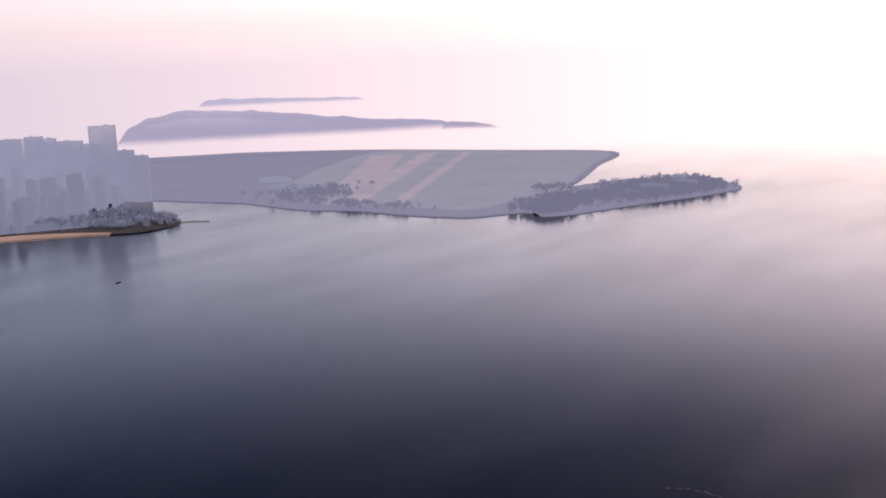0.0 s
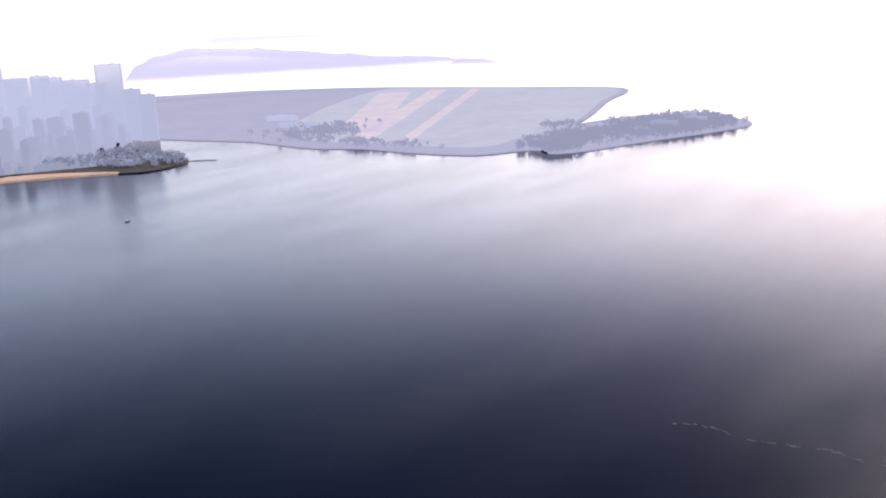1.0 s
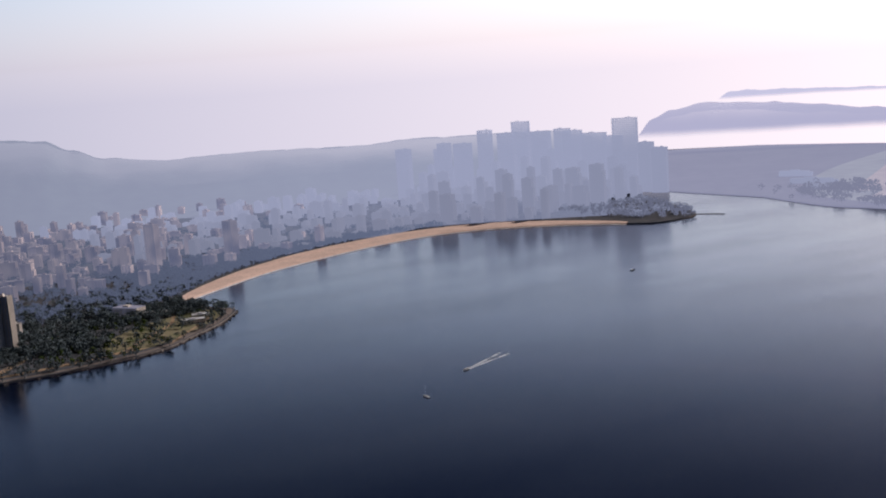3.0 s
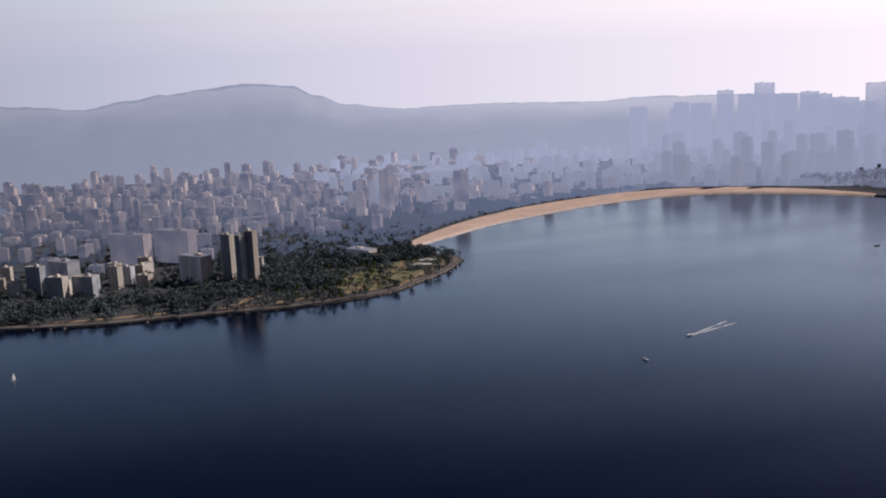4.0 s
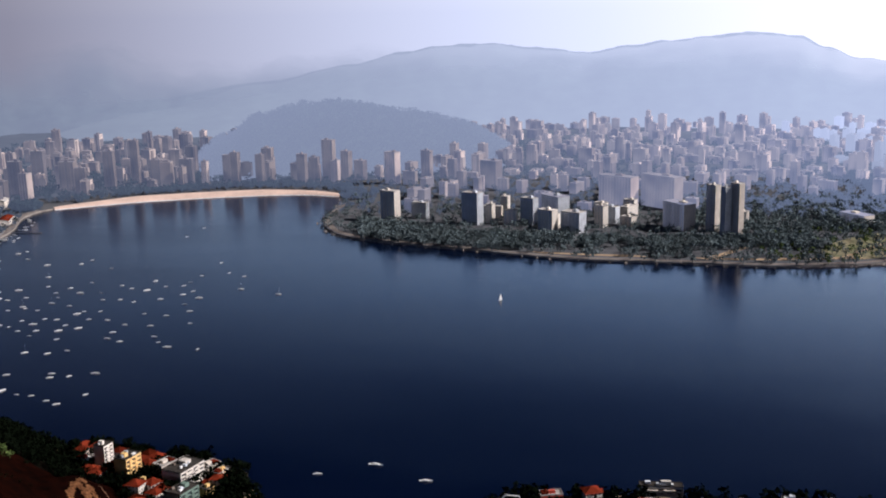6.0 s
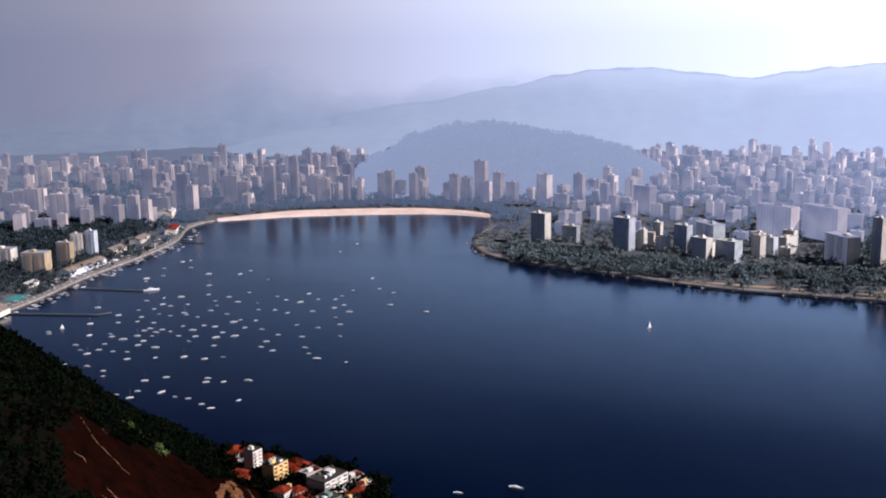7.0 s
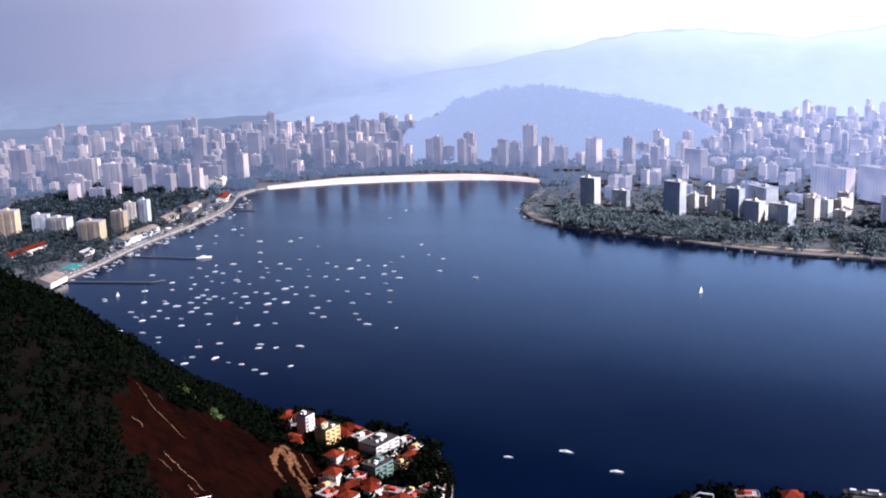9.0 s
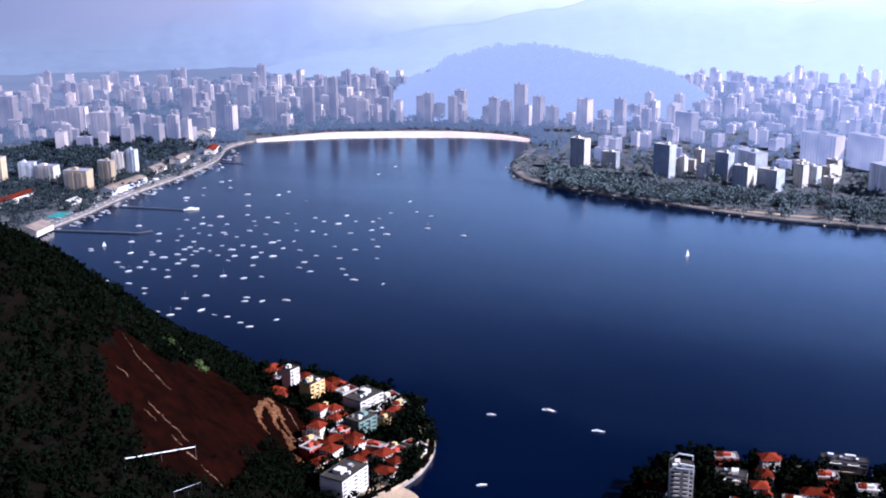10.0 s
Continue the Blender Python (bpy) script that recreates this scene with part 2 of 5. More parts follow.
TOWN_LEAVES = surface("park_foliage", (0.105, 0.13, 0.135), 0.85, 0.03, 0.5, 0.0, detail_scale=0.3)
DARK_ROOF = surface("bitumen_roof", (0.03, 0.028, 0.028), 0.9, 0.15, 0.5, 0.1, second=(0.075, 0.065, 0.055))
SHED_ROOF = surface("rusty_sheet_roof", (0.2, 0.16, 0.13), 0.8, 0.1, 0.3, 0.1)
COARSE_SAND = surface("coarse_sand", (0.42, 0.31, 0.2), 0.9, 0.05, 0.25, 0.2)
WOOD_LEAVES = surface("dark_wood_foliage", (0.03, 0.04, 0.045), 0.85, 0.03, 0.4, 0.0, detail_scale=0.3)
# sunlit look put into the leaf colour, paler and yellower than LEAVES
LEAVES_LIT = surface("lit_foliage", (0.06, 0.085, 0.025), 0.85, 0.03, 0.5, 0.0, detail_scale=0.4)
# brown rock darkened in its base colour to look shaded
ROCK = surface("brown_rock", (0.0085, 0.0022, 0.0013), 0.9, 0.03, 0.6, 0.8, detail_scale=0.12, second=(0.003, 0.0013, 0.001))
BARE_ROCK = surface("pale_bare_rock", (0.15, 0.085, 0.052), 0.9, 0.05, 0.3, 0.5)
ORANGE_ROCK = surface("orange_bare_rock", (0.17, 0.08, 0.034), 0.9, 0.06, 0.55, 0.5, detail_scale=0.5, second=(0.03, 0.01, 0.005))
PLASTER = surface("white_plaster", (0.72, 0.66, 0.58), 0.85, 0.08, 0.12, 0.0, per_object=0.22)
CREAM = surface("cream_plaster", (0.68, 0.61, 0.52), 0.85, 0.08, 0.15, 0.0, per_object=0.25)
GREY = surface("grey_concrete", (0.55, 0.57, 0.6), 0.85, 0.08, 0.2, 0.0, per_object=0.3)
PINK = surface("rose_plaster", (0.60, 0.48, 0.42), 0.85, 0.08, 0.15, 0.0, per_object=0.2)
DARK = surface("dark_cladding", (0.1, 0.1, 0.11), 0.5, 0.08, 0.2, 0.0, per_object=0.3)
GLASS = surface("window_glass", (0.42, 0.45, 0.5), 0.2, 0.3, 0.3, 0.0)
OCHRE = surface("ochre_plaster", (0.5, 0.39, 0.24), 0.85, 0.08, 0.15, 0.0, per_object=0.25)
DARK_GLASS = surface("shaded_windows", (0.03, 0.033, 0.04), 0.2, 0.3, 0.3, 0.0)
TILES = surface("red_roof_tiles", (0.14, 0.022, 0.009), 0.85, 0.2, 0.5, 0.3, per_object=0.6)
ROOFING = surface("flat_roofing", (0.46, 0.43, 0.40), 0.9, 0.1, 0.3, 0.1, per_object=0.3)
WHITE = surface("white_paint", (0.8, 0.79, 0.76), 0.4, 0.5, 0.06)
NAVY = surface("dark_hull_paint", (0.03, 0.04, 0.07), 0.4, 0.5, 0.2)
CANVAS = surface("sailcloth", (0.78, 0.76, 0.7), 0.8, 0.5, 0.08)
METAL = surface("pale_metal", (0.6, 0.6, 0.6), 0.4, 0.5, 0.1, metal=0.6)
THIN_FOAM = surface("thin_foam", (0.16, 0.17, 0.19), 0.9, 0.2, 0.3)
FOAM = surface("wake_foam", (0.75, 0.78, 0.8), 0.9, 0.2, 0.2)
# ground under trees and houses, its shade painted as a near-black base
SHADED_FLOOR = surface("shaded_floor", (0.004, 0.0032, 0.0024), 0.95, 0.1, 0.4, 0.3)
# haze is painted into these as emission, stronger sunward and far off
FAR_HILL = haze_glow_surface("far_forest", (0.03, 0.04, 0.035), (0.40, 0.40, 0.45), 0.72, sides=(0.75, 2.2), crest_mist=(0.45, 0.95, 0.68))
MIST_HILL = haze_glow_surface("farthest_forest", (0.03, 0.04, 0.035), (0.44, 0.44, 0.52), 0.62, sides=(0.7, 2.0), crest_mist=(0.2, 0.8, 0.0))
HAZE_GLOW = (2000, 3500, 0.78, 1.1)
FAR_BLOCK = haze_glow_surface("hazy_walls", (0.16, 0.145, 0.135), (0.395, 0.385, 0.465), 1.0, "thing", sides=(0.27, 1.25), steep=2.3, reach=HAZE_GLOW)
FAR_WALLS = haze_glow_surface("far_walls", (0.15, 0.135, 0.125), (0.395, 0.385, 0.465), 1.0, "island", sides=(0.27, 1.25), steep=2.3, reach=HAZE_GLOW)
FAR_GLASS = haze_glow_surface("far_windows", (0.1, 0.095, 0.095), (0.395, 0.385, 0.465), 1.0, sides=(0.27, 1.25), steep=2.3, reach=HAZE_GLOW)
FAR_ROOF = haze_glow_surface("far_roofs", (0.2, 0.175, 0.16), (0.395, 0.385, 0.465), 1.0, sides=(0.27, 1.25), steep=2.3, reach=HAZE_GLOW)
# leaf copies for distant trees, their emission is painted haze
FAR_LEAVES = haze_glow_surface("far_trees", (0.014, 0.02, 0.014), (0.37, 0.378, 0.45), 1.0, sides=(0.76, 1.2), steep=3.0, reach=HAZE_GLOW)
HAZY_LEAVES = haze_glow_surface("hazy_trees", (0.02, 0.03, 0.03), (0.215, 0.235, 0.305), 1.0, sides=(0.32, 1.45), steep=2.3, reach=HAZE_GLOW)
FAR_GROUND = haze_glow_surface("far_ground", (0.04, 0.045, 0.045), (0.37, 0.38, 0.465), 1.0, sides=(0.27, 1.1), steep=3.0, reach=HAZE_GLOW)
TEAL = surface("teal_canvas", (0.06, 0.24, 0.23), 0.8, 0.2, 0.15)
# emission stands for mist here too; tower tops also fade out
SKY_WALLS = haze_glow_surface("misty_walls", (0.04, 0.04, 0.045), (0.66, 0.66, 0.76), 1.0, reach=(2400, 3450, 0.52, 1.0), top_mist=(60, 230, 0.3))
MISTY_LEAVES = haze_glow_surface("misty_trees", (0.03, 0.04, 0.03), (0.45, 0.435, 0.52), 0.95)
ISLE_LEAVES = haze_glow_surface("isle_trees", (0.03, 0.04, 0.03), (0.42, 0.41, 0.49), 0.95)
HEAD_LEAVES = haze_glow_surface("headland_trees", (0.015, 0.02, 0.016), (0.27, 0.272, 0.33), 1.0)
MISTY_GROUND = haze_glow_surface("misty_ground", (0.06, 0.06, 0.06), (0.53, 0.51, 0.60), 1.0)
APRON = haze_glow_surface("airfield_haze_glow", (0.12, 0.13, 0.11), (0.575, 0.56, 0.625), 1.0)
RUNWAY = haze_glow_surface("runway_haze_glow", (0.2, 0.18, 0.16), (0.67, 0.595, 0.635), 1.0)
# islands with painted mist: a glow, and alpha that hides the foot
FAR_ISLE = haze_glow_surface("far_island", (0.04, 0.045, 0.045), (0.94, 0.86, 0.97), 1.0, base_mist=(62, 100), top_mist=(110, 260, 0.4))
FAINT_ISLE = haze_glow_surface("faint_island", (0.04, 0.045, 0.045), (1.22, 1.11, 1.19), 1.0, base_mist=(205, 228))


# ---- building helpers ----
def curve_through(points, step=6, closed=False):
    """A smooth line (Catmull-Rom) through a few plan points."""
    p = [Vector(q).to_2d() for q in points]
    n, out = len(p), []
    for i in range(n if closed else n - 1):
        a, b, c, d = (p[(i + k) % n] if closed else p[min(max(i + k, 0), n - 1)] for k in (-1, 0, 1, 2))
        for s in range(step):
            t = s / step
            out.append(0.5 * (2 * b + (c - a) * t + (2 * a - 5 * b + 4 * c - d) * t * t + (3 * b - a - 3 * c + d) * t ** 3))
    if not closed:
        out.append(p[-1])
    return out


def mesh_object(name, verts, faces, material, parent=None, label=""):
    me = bpy.data.meshes.new(name)
    me.from_pydata([tuple(v) for v in verts], [], [tuple(f) for f in faces])
    for m in material if isinstance(material, (list, tuple)) else [material]:
        me.materials.append(m)
    ob = new(name, me)
    ob.parent = parent
    return tagged(ob, label)


def part(name, bm, material, parent=None, label=""):
    me = bpy.data.meshes.new(name)
    bm.normal_update()
    bm.to_mesh(me)
    bm.free()
    for m in material if isinstance(material, (list, tuple)) else [material]:
        me.materials.append(m)
    ob = new(name, me)
    ob.parent = parent
    return tagged(ob, label)


def block(bm, x0, x1, y0, y1, z0, z1, slot=0, bottom=False):
    v = [bm.verts.new(q) for q in ((x0, y0, z0), (x1, y0, z0), (x1, y1, z0), (x0, y1, z0), (x0, y0, z1), (x1, y0, z1), (x1, y1, z1), (x0, y1, z1))]
    for f in ((0, 1, 5, 4), (1, 2, 6, 5), (2, 3, 7, 6), (3, 0, 4, 7), (4, 5, 6, 7)) + (((3, 2, 1, 0),) if bottom else ()):
        bm.faces.new([v[i] for i in f]).material_index = slot


def inside(x, y, poly):
    hit, j = False, len(poly) - 1
    for i in range(len(poly)):
        (xi, yi), (xj, yj) = poly[i], poly[j]
        if (yi > y) != (yj > y) and x < (xj - xi) * (y - yi) / (yj - yi) + xi:
            hit = not hit
        j = i
    return hit


def slab(name, outline, top, bottom, material, side=None):
    """A flat piece of ground with an edge that drops to below the water."""
    from mathutils.geometry import tessellate_polygon
    pts = [Vector((p[0], p[1], top)) for p in outline]
    area = sum(a.x * b.y - b.x * a.y for a, b in zip(pts, pts[1:] + pts[:1]))
    if area < 0:
        pts.reverse()
    n = len(pts)
    tri = [tuple(f) for f in tessellate_polygon([pts])]
    faces = []
    for f in tri:
        a, b, c = (pts[i] for i in f)
        faces.append(f if (b - a).cross(c - a).z > 0 else f[::-1])
    k = len(faces)
    verts = pts + [Vector((p.x, p.y, bottom)) for p in pts]
    faces += [(n + i, n + (i + 1) % n, (i + 1) % n, i) for i in range(n)]
    ob = mesh_object(name, verts, faces, [material, side or material])
    for i, f in enumerate(ob.data.polygons):
        f.material_index = int(i >= k)
    return ob


def strip(name, left, right, z, material, thick=0.3):
    """A band between two lines of equally many points."""
    n = len(left)
    verts = [(*p, z) for p in left] + [(*p, z) for p in right] + [(*p, z - thick - 2) for p in left] + [(*p, z - thick - 2) for p in right]
    faces = []
    for i in range(n - 1):
        faces += [(i, i + 1, n + i + 1, n + i), (2 * n + i, i, n + i, 3 * n + i) if i == 0 else (i, 2 * n + i, 2 * n + i + 1, i + 1),
                  (n + i, n + i + 1, 3 * n + i + 1, 3 * n + i)]
    ob = mesh_object(name, verts, faces, material)
    bm = bmesh.new()
    bm.from_mesh(ob.data)
    bmesh.ops.recalc_face_normals(bm, faces=bm.faces)
    up = sum(f.normal.z for f in bm.faces)
    if up < 0:
        bmesh.ops.reverse_faces(bm, faces=bm.faces)
    bm.to_mesh(ob.data)
    bm.free()
    return ob


# ---- the bay and the land ----
def ring(radius, n=96):
    return [(radius * math.cos(2 * math.pi * i / n), radius * math.sin(2 * math.pi * i / n)) for i in range(n)]


def disc(name, radius, z, material):
    radii = [0, 300, 700, 1200, 1800, 2600, 3600, radius]
    verts, faces, n = [(0, 0, z)], [], 96
    for r in radii[1:]:
        verts += [(x, y, z) for x, y in ring(r, n)]
    for i in range(n):
        faces.append((0, 1 + i, 1 + (i + 1) % n))
        for k in range(len(radii) - 2):
            a = 1 + k * n
            faces.append((a + i, a + n + i, a + n + (i + 1) % n, a + (i + 1) % n))
    return mesh_object(name, verts, faces, material)


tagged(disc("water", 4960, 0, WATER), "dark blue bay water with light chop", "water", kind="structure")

QUAY = [(-1500, 760), (-1180, 960), (-1062, 1090), (-1078, 1213), (-1086, 1301), (-1104, 1404), (-1112, 1500), (-1118, 1610), (-1140, 1751), (-1196, 1884), (-1200, 1960)]
COVE = [(-1187, 1987), (-1123, 2034), (-1040, 2088), (-925, 2138), (-808, 2176), (-707, 2190), (-626, 2172)]
POINT = [(-602, 2090), (-595, 2013), (-584, 1902), (-550, 1816), (-511, 1766), (-444, 1725), (-357, 1692), (-274, 1668), (-174, 1633),
         (-86, 1611), (10, 1603), (88, 1598), (175, 1589), (265, 1597), (360, 1623), (430, 1683), (496, 1749), (543, 1830), (520, 1885), (485, 1970)]
LONG_BEACH = [(500, 1995), (566, 2052), (722, 2170), (890, 2252), (1040, 2308), (1205, 2335), (1350, 2302), (1480, 2212), (1565, 2128), (1615, 2066)]
GLORY = [(1650, 2020), (1720, 2010), (1822, 2050), (1905, 2230), (1960, 2420), (2060, 2560), (2118, 2540), (2130, 2415)]
AIRFIELD = [(2152, 2142), (2098, 1877), (2126, 1732), (2106, 1539), (2120, 1385), (2201, 1315), (2230, 1270), (2190, 1215), (2235, 1163),
            (2310, 1129), (2445, 1074), (2650, 975), (2820, 950), (2960, 1130), (2920, 1300), (2740, 1385), (2660, 1400),
            (2900, 1470), (3260, 1590), (3700, 1740), (3690, 2250), (3640, 2830), (3500, 3260), (3420, 3440)]
shore = []
for line in (QUAY, COVE, POINT, LONG_BEACH, GLORY, AIRFIELD):
    shore += [tuple(p) for p in curve_through(line, 5)]
FAR = [(4900 * -math.sin(radians(h)), 4900 * math.cos(radians(h))) for h in range(-38, 66, 4)]
outline = shore + FAR + [(-4300, 1500), (-2600, 500)]
tagged(slab("ground", outline, 3.0, -3.0, SOIL, STONE), "city ground of streets and trees behind a stone sea wall", "ground", kind="structure")


rim_line = [(2780 if h < -26 else 2660 if h < -12 else 2460, h) for h in range(-37, 62, 2)]
back = [(-math.sin(radians(h)) * r, math.cos(radians(h)) * r) for r, h in rim_line] + [(-math.sin(radians(h)) * 4880, math.cos(radians(h)) * 4880) for h in range(61, -39, -3)]
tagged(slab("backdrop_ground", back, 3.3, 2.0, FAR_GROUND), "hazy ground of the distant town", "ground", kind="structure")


def beach(name, line, width, label):
    low = curve_through(line, 8)
    n = len(low)
    high = []
    for i, p in enumerate(low):
        d = (low[min(i + 1, n - 1)] - low[max(i - 1, 0)]).normalized()
        s = i / (n - 1)
        w = width * min(1, 0.15 + 2.6 * s, 0.15 + 2.6 * (1 - s))
        high.append(p + Vector((-d.y, d.x)) * w)
    verts, faces = [], []
    for p, q in zip(low, high):
        d = (q - p).normalized()
        a, m = p - d * 7, p.lerp(q, 0.35)
        verts += [(*a, -0.6), (*p, 3.1), (*m, 3.8), (*q, 4.2), (*(q + d * 3), 2.5)]
    for i in range(n - 1):
        for k in range(4):
            faces.append((5 * i + k, 5 * i + 5 + k, 5 * i + 6 + k, 5 * i + 1 + k))
    ob = mesh_object(name, verts, faces, SAND)
    if ob.data.polygons[1].normal.z < 0:
        ob.data.flip_normals()
    tagged(ob, label, "beach", kind="structure")
    # the white line of small breakers
    rng = random.Random(5)
    v, f = [], []
    for i in range(0, n - 1):
        p, q = low[i], low[i + 1]
        d = (q - p).normalized()
        o = Vector((d.y, -d.x))
        w0, w1 = 2 + 4 * rng.random(), 2 + 4 * rng.random()
        k = len(v)
        v += [(*(p + o * 4), 0.75), (*(q + o * 4), 0.75), (*(q + o * (4 + w1)), 0.3), (*(p + o * (4 + w0)), 0.3),
              (*(p + o * (4 + w0)), -0.4), (*(q + o * (4 + w1)), -0.4)]
        f += [(k, k + 3, k + 2, k + 1), (k + 3, k + 4, k + 5, k + 2)]
    tagged(mesh_object("surf", v, f, FOAM), "white line of small breakers along the sand", "surf", kind="stuff")


beach("beach_cove", COVE, 56, "pale curved city beach of orange-tinted sand")
beach("beach_long", LONG_BEACH, 95, "long curved beach of warm pale sand")


# ---- hills ----
def smooth(t):
    t = min(max(t, 0), 1)
    return t * t * (3 - 2 * t)


NEAR_CREST = [(-38.6, 0), (-37.8, 50), (-36, 115), (-34, 146), (-27, 150), (-23.5, 140), (-19, 150), (-14, 145), (-10.8, 172), (-9.2, 215), (-7.8, 262), (-6, 275), (-3.7, 266), (-1.3, 246), (0.7, 230),
              (2.7, 208), (5.4, 232), (8.3, 254), (10.6, 247), (12.6, 222), (15, 180), (20, 120), (26, 60), (32, 0)]
FAR_CREST = [(6, 0), (9, 180), (12, 250), (13.5, 268), (15.6, 295), (17.7, 260), (20.8, 230), (23.2, 250), (25.5, 290), (27.9, 348), (30.5, 322), (33.4, 284), (36.3, 210), (40.5, 165), (43.2, 150), (52, 170), (62, 90)]
MID_CREST = [(6, 0), (9.6, 80), (12.6, 112), (15.6, 140), (17.7, 136), (20.2, 110), (22, 58), (24, 0)]


def crest(table, h):
    for (a, za), (b, zb) in zip(table, table[1:]):
        if a <= h <= b:
            return za + (zb - za) * smooth((h - a) / (b - a))
    return 0


def hill_height(table, h, r, r0, r1):
    z = crest(table, h)
    x = -math.sin(radians(h)) * r
    y = math.cos(radians(h)) * r
    s = (r - r0) / (r1 - r0)
    rough = noise.fractal((x * 0.0022, y * 0.0022, 3.1), 1.0, 2.0, 5)
    fine = noise.fractal((x * 0.012, y * 0.012, 7.7), 1.0, 2.0, 4)
    return z * smooth(s) ** 0.8 * (1 + 0.3 * rough * (1 - smooth(s))) + z * 0.035 * fine - 6 * (1 - min(1, z / 20))


def hills(name, table, r0, r1, material, label, dh=0.25, steps=26):
    h0, h1 = table[0][0], table[-1][0]
    cols = int((h1 - h0) / dh) + 1
    verts, faces, up = [], [], []
    for i in range(cols):
        h = h0 + i * dh
        for k in range(steps):
            r = r0 + (r1 - r0) * k / (steps - 4)
            up.append((i / cols, k / (steps - 4)))
            s = min(r, 2 * r1 - r)
            verts.append((-math.sin(radians(h)) * r, math.cos(radians(h)) * r, hill_height(table, h, s, r0, r1)))
    for i in range(cols - 1):
        for k in range(steps - 1):
            a = i * steps + k
            faces.append((a, a + 1, a + steps + 1, a + steps))
    ob = mesh_object(name, verts, faces, material)
    slope = ob.data.uv_layers.new(name="slope")
    for loop in ob.data.loops:
        slope.data[loop.index].uv = up[loop.vertex_index]
    if ob.data.polygons[len(ob.data.polygons) // 2].normal.z < 0:
        ob.data.flip_normals()
    for p in ob.data.polygons:
        p.use_smooth = True
    return tagged(ob, label, "hill", kind="structure")


# ridges with painted haze glow; the two farther ones fade at the crest
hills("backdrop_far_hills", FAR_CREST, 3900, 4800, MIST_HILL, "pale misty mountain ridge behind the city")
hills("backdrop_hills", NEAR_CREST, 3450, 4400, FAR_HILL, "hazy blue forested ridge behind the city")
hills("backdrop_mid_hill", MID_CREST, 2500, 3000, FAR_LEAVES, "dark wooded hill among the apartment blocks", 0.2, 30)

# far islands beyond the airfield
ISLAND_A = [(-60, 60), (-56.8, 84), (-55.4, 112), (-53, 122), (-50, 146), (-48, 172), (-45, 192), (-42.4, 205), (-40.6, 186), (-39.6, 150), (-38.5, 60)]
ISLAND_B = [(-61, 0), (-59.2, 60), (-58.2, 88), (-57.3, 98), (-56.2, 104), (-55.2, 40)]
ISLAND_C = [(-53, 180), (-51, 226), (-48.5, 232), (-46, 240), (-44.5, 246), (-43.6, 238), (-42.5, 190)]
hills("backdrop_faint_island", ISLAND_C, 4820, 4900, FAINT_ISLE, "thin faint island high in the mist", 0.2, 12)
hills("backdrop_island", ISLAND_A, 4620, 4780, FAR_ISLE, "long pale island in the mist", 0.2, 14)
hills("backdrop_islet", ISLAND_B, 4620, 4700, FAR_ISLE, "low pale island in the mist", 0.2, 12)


def ground_height(x, y):
    """The ground under a building."""
    r, h = math.hypot(x, y), math.degrees(math.atan2(-x, y))
    z = 3.0
    if 2500 <= r <= 3000:
        z = max(z, hill_height(MID_CREST, h, r, 2500, 3000))
    if 3450 <= r <= 4400:
        z = max(z, hill_height(NEAR_CREST, h, r, 3450, 4400))
    return z


# the steep wooded hill close by, with a bare brown rock face
HILL_AT, HILL_TOP, HILL_REACH = Vector((-614.5, 552.5)), 209.0, 303.0


def dome(x, y):
    d = Vector((x, y)) - HILL_AT
    # longer towards the south-west than towards the water
    a = math.atan2(d.y, d.x)
    reach = HILL_REACH * (1 + 0.10 * math.cos(2 * (a + 0.9)) + 0.035 * math.sin(5 * a + 1))
    t = d.length / reach
    z = HILL_TOP * max(0, 1 - t ** 1.4) ** 1.36 if t < 1 else -60 * (t - 1)
    n1 = noise.fractal((x * 0.009, y * 0.009, 1.3), 1.0, 2.0, 5)
    n2 = noise.fractal((x * 0.05, y * 0.05, 4.3), 1.0, 2.0, 4)
    # a bare spur that runs down to the houses
    z += 20 * math.exp(-((x + 425) ** 2 / 26 ** 2 + (y - 715) ** 2 / 34 ** 2))
    return z + (6 * n1 + 2.2 * n2) * min(1, max(0, z) / 25) + 0.5


def near_hill():
    n = 430
    x0, x1, y0, y1 = -1010, -285, 150, 935
    verts = [(x0 + (x1 - x0) * i / n, y0 + (y1 - y0) * k / n) for i in range(n + 1) for k in range(n + 1)]
    verts = [(x, y, dome(x, y)) for x, y in verts]
    faces = []
    for i in range(n):
        for k in range(n):
            q = (i * (n + 1) + k, (i + 1) * (n + 1) + k, (i + 1) * (n + 1) + k + 1, i * (n + 1) + k + 1)
            if max(verts[j][2] for j in q) > -4:
                faces.append(q)
    ob = mesh_object("hill_near", verts, faces, [SHADED_FLOOR, ROCK])
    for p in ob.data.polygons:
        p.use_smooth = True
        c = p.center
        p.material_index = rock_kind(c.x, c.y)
    return tagged(ob, "steep dark hill with a bare brown rock face", "hill", kind="structure")


ROCK_FACE = [(-507, 618), (-490, 650), (-486, 690), (-500, 725), (-464, 735), (-430, 700), (-404, 665), (-380, 610), (-366, 556), (-392, 522), (-448, 542), (-472, 568)]
BARE_FACE = [(-432, 676), (-446, 742), (-432, 752), (-394, 722), (-368, 690), (-350, 658), (-384, 642), (-424, 662)]


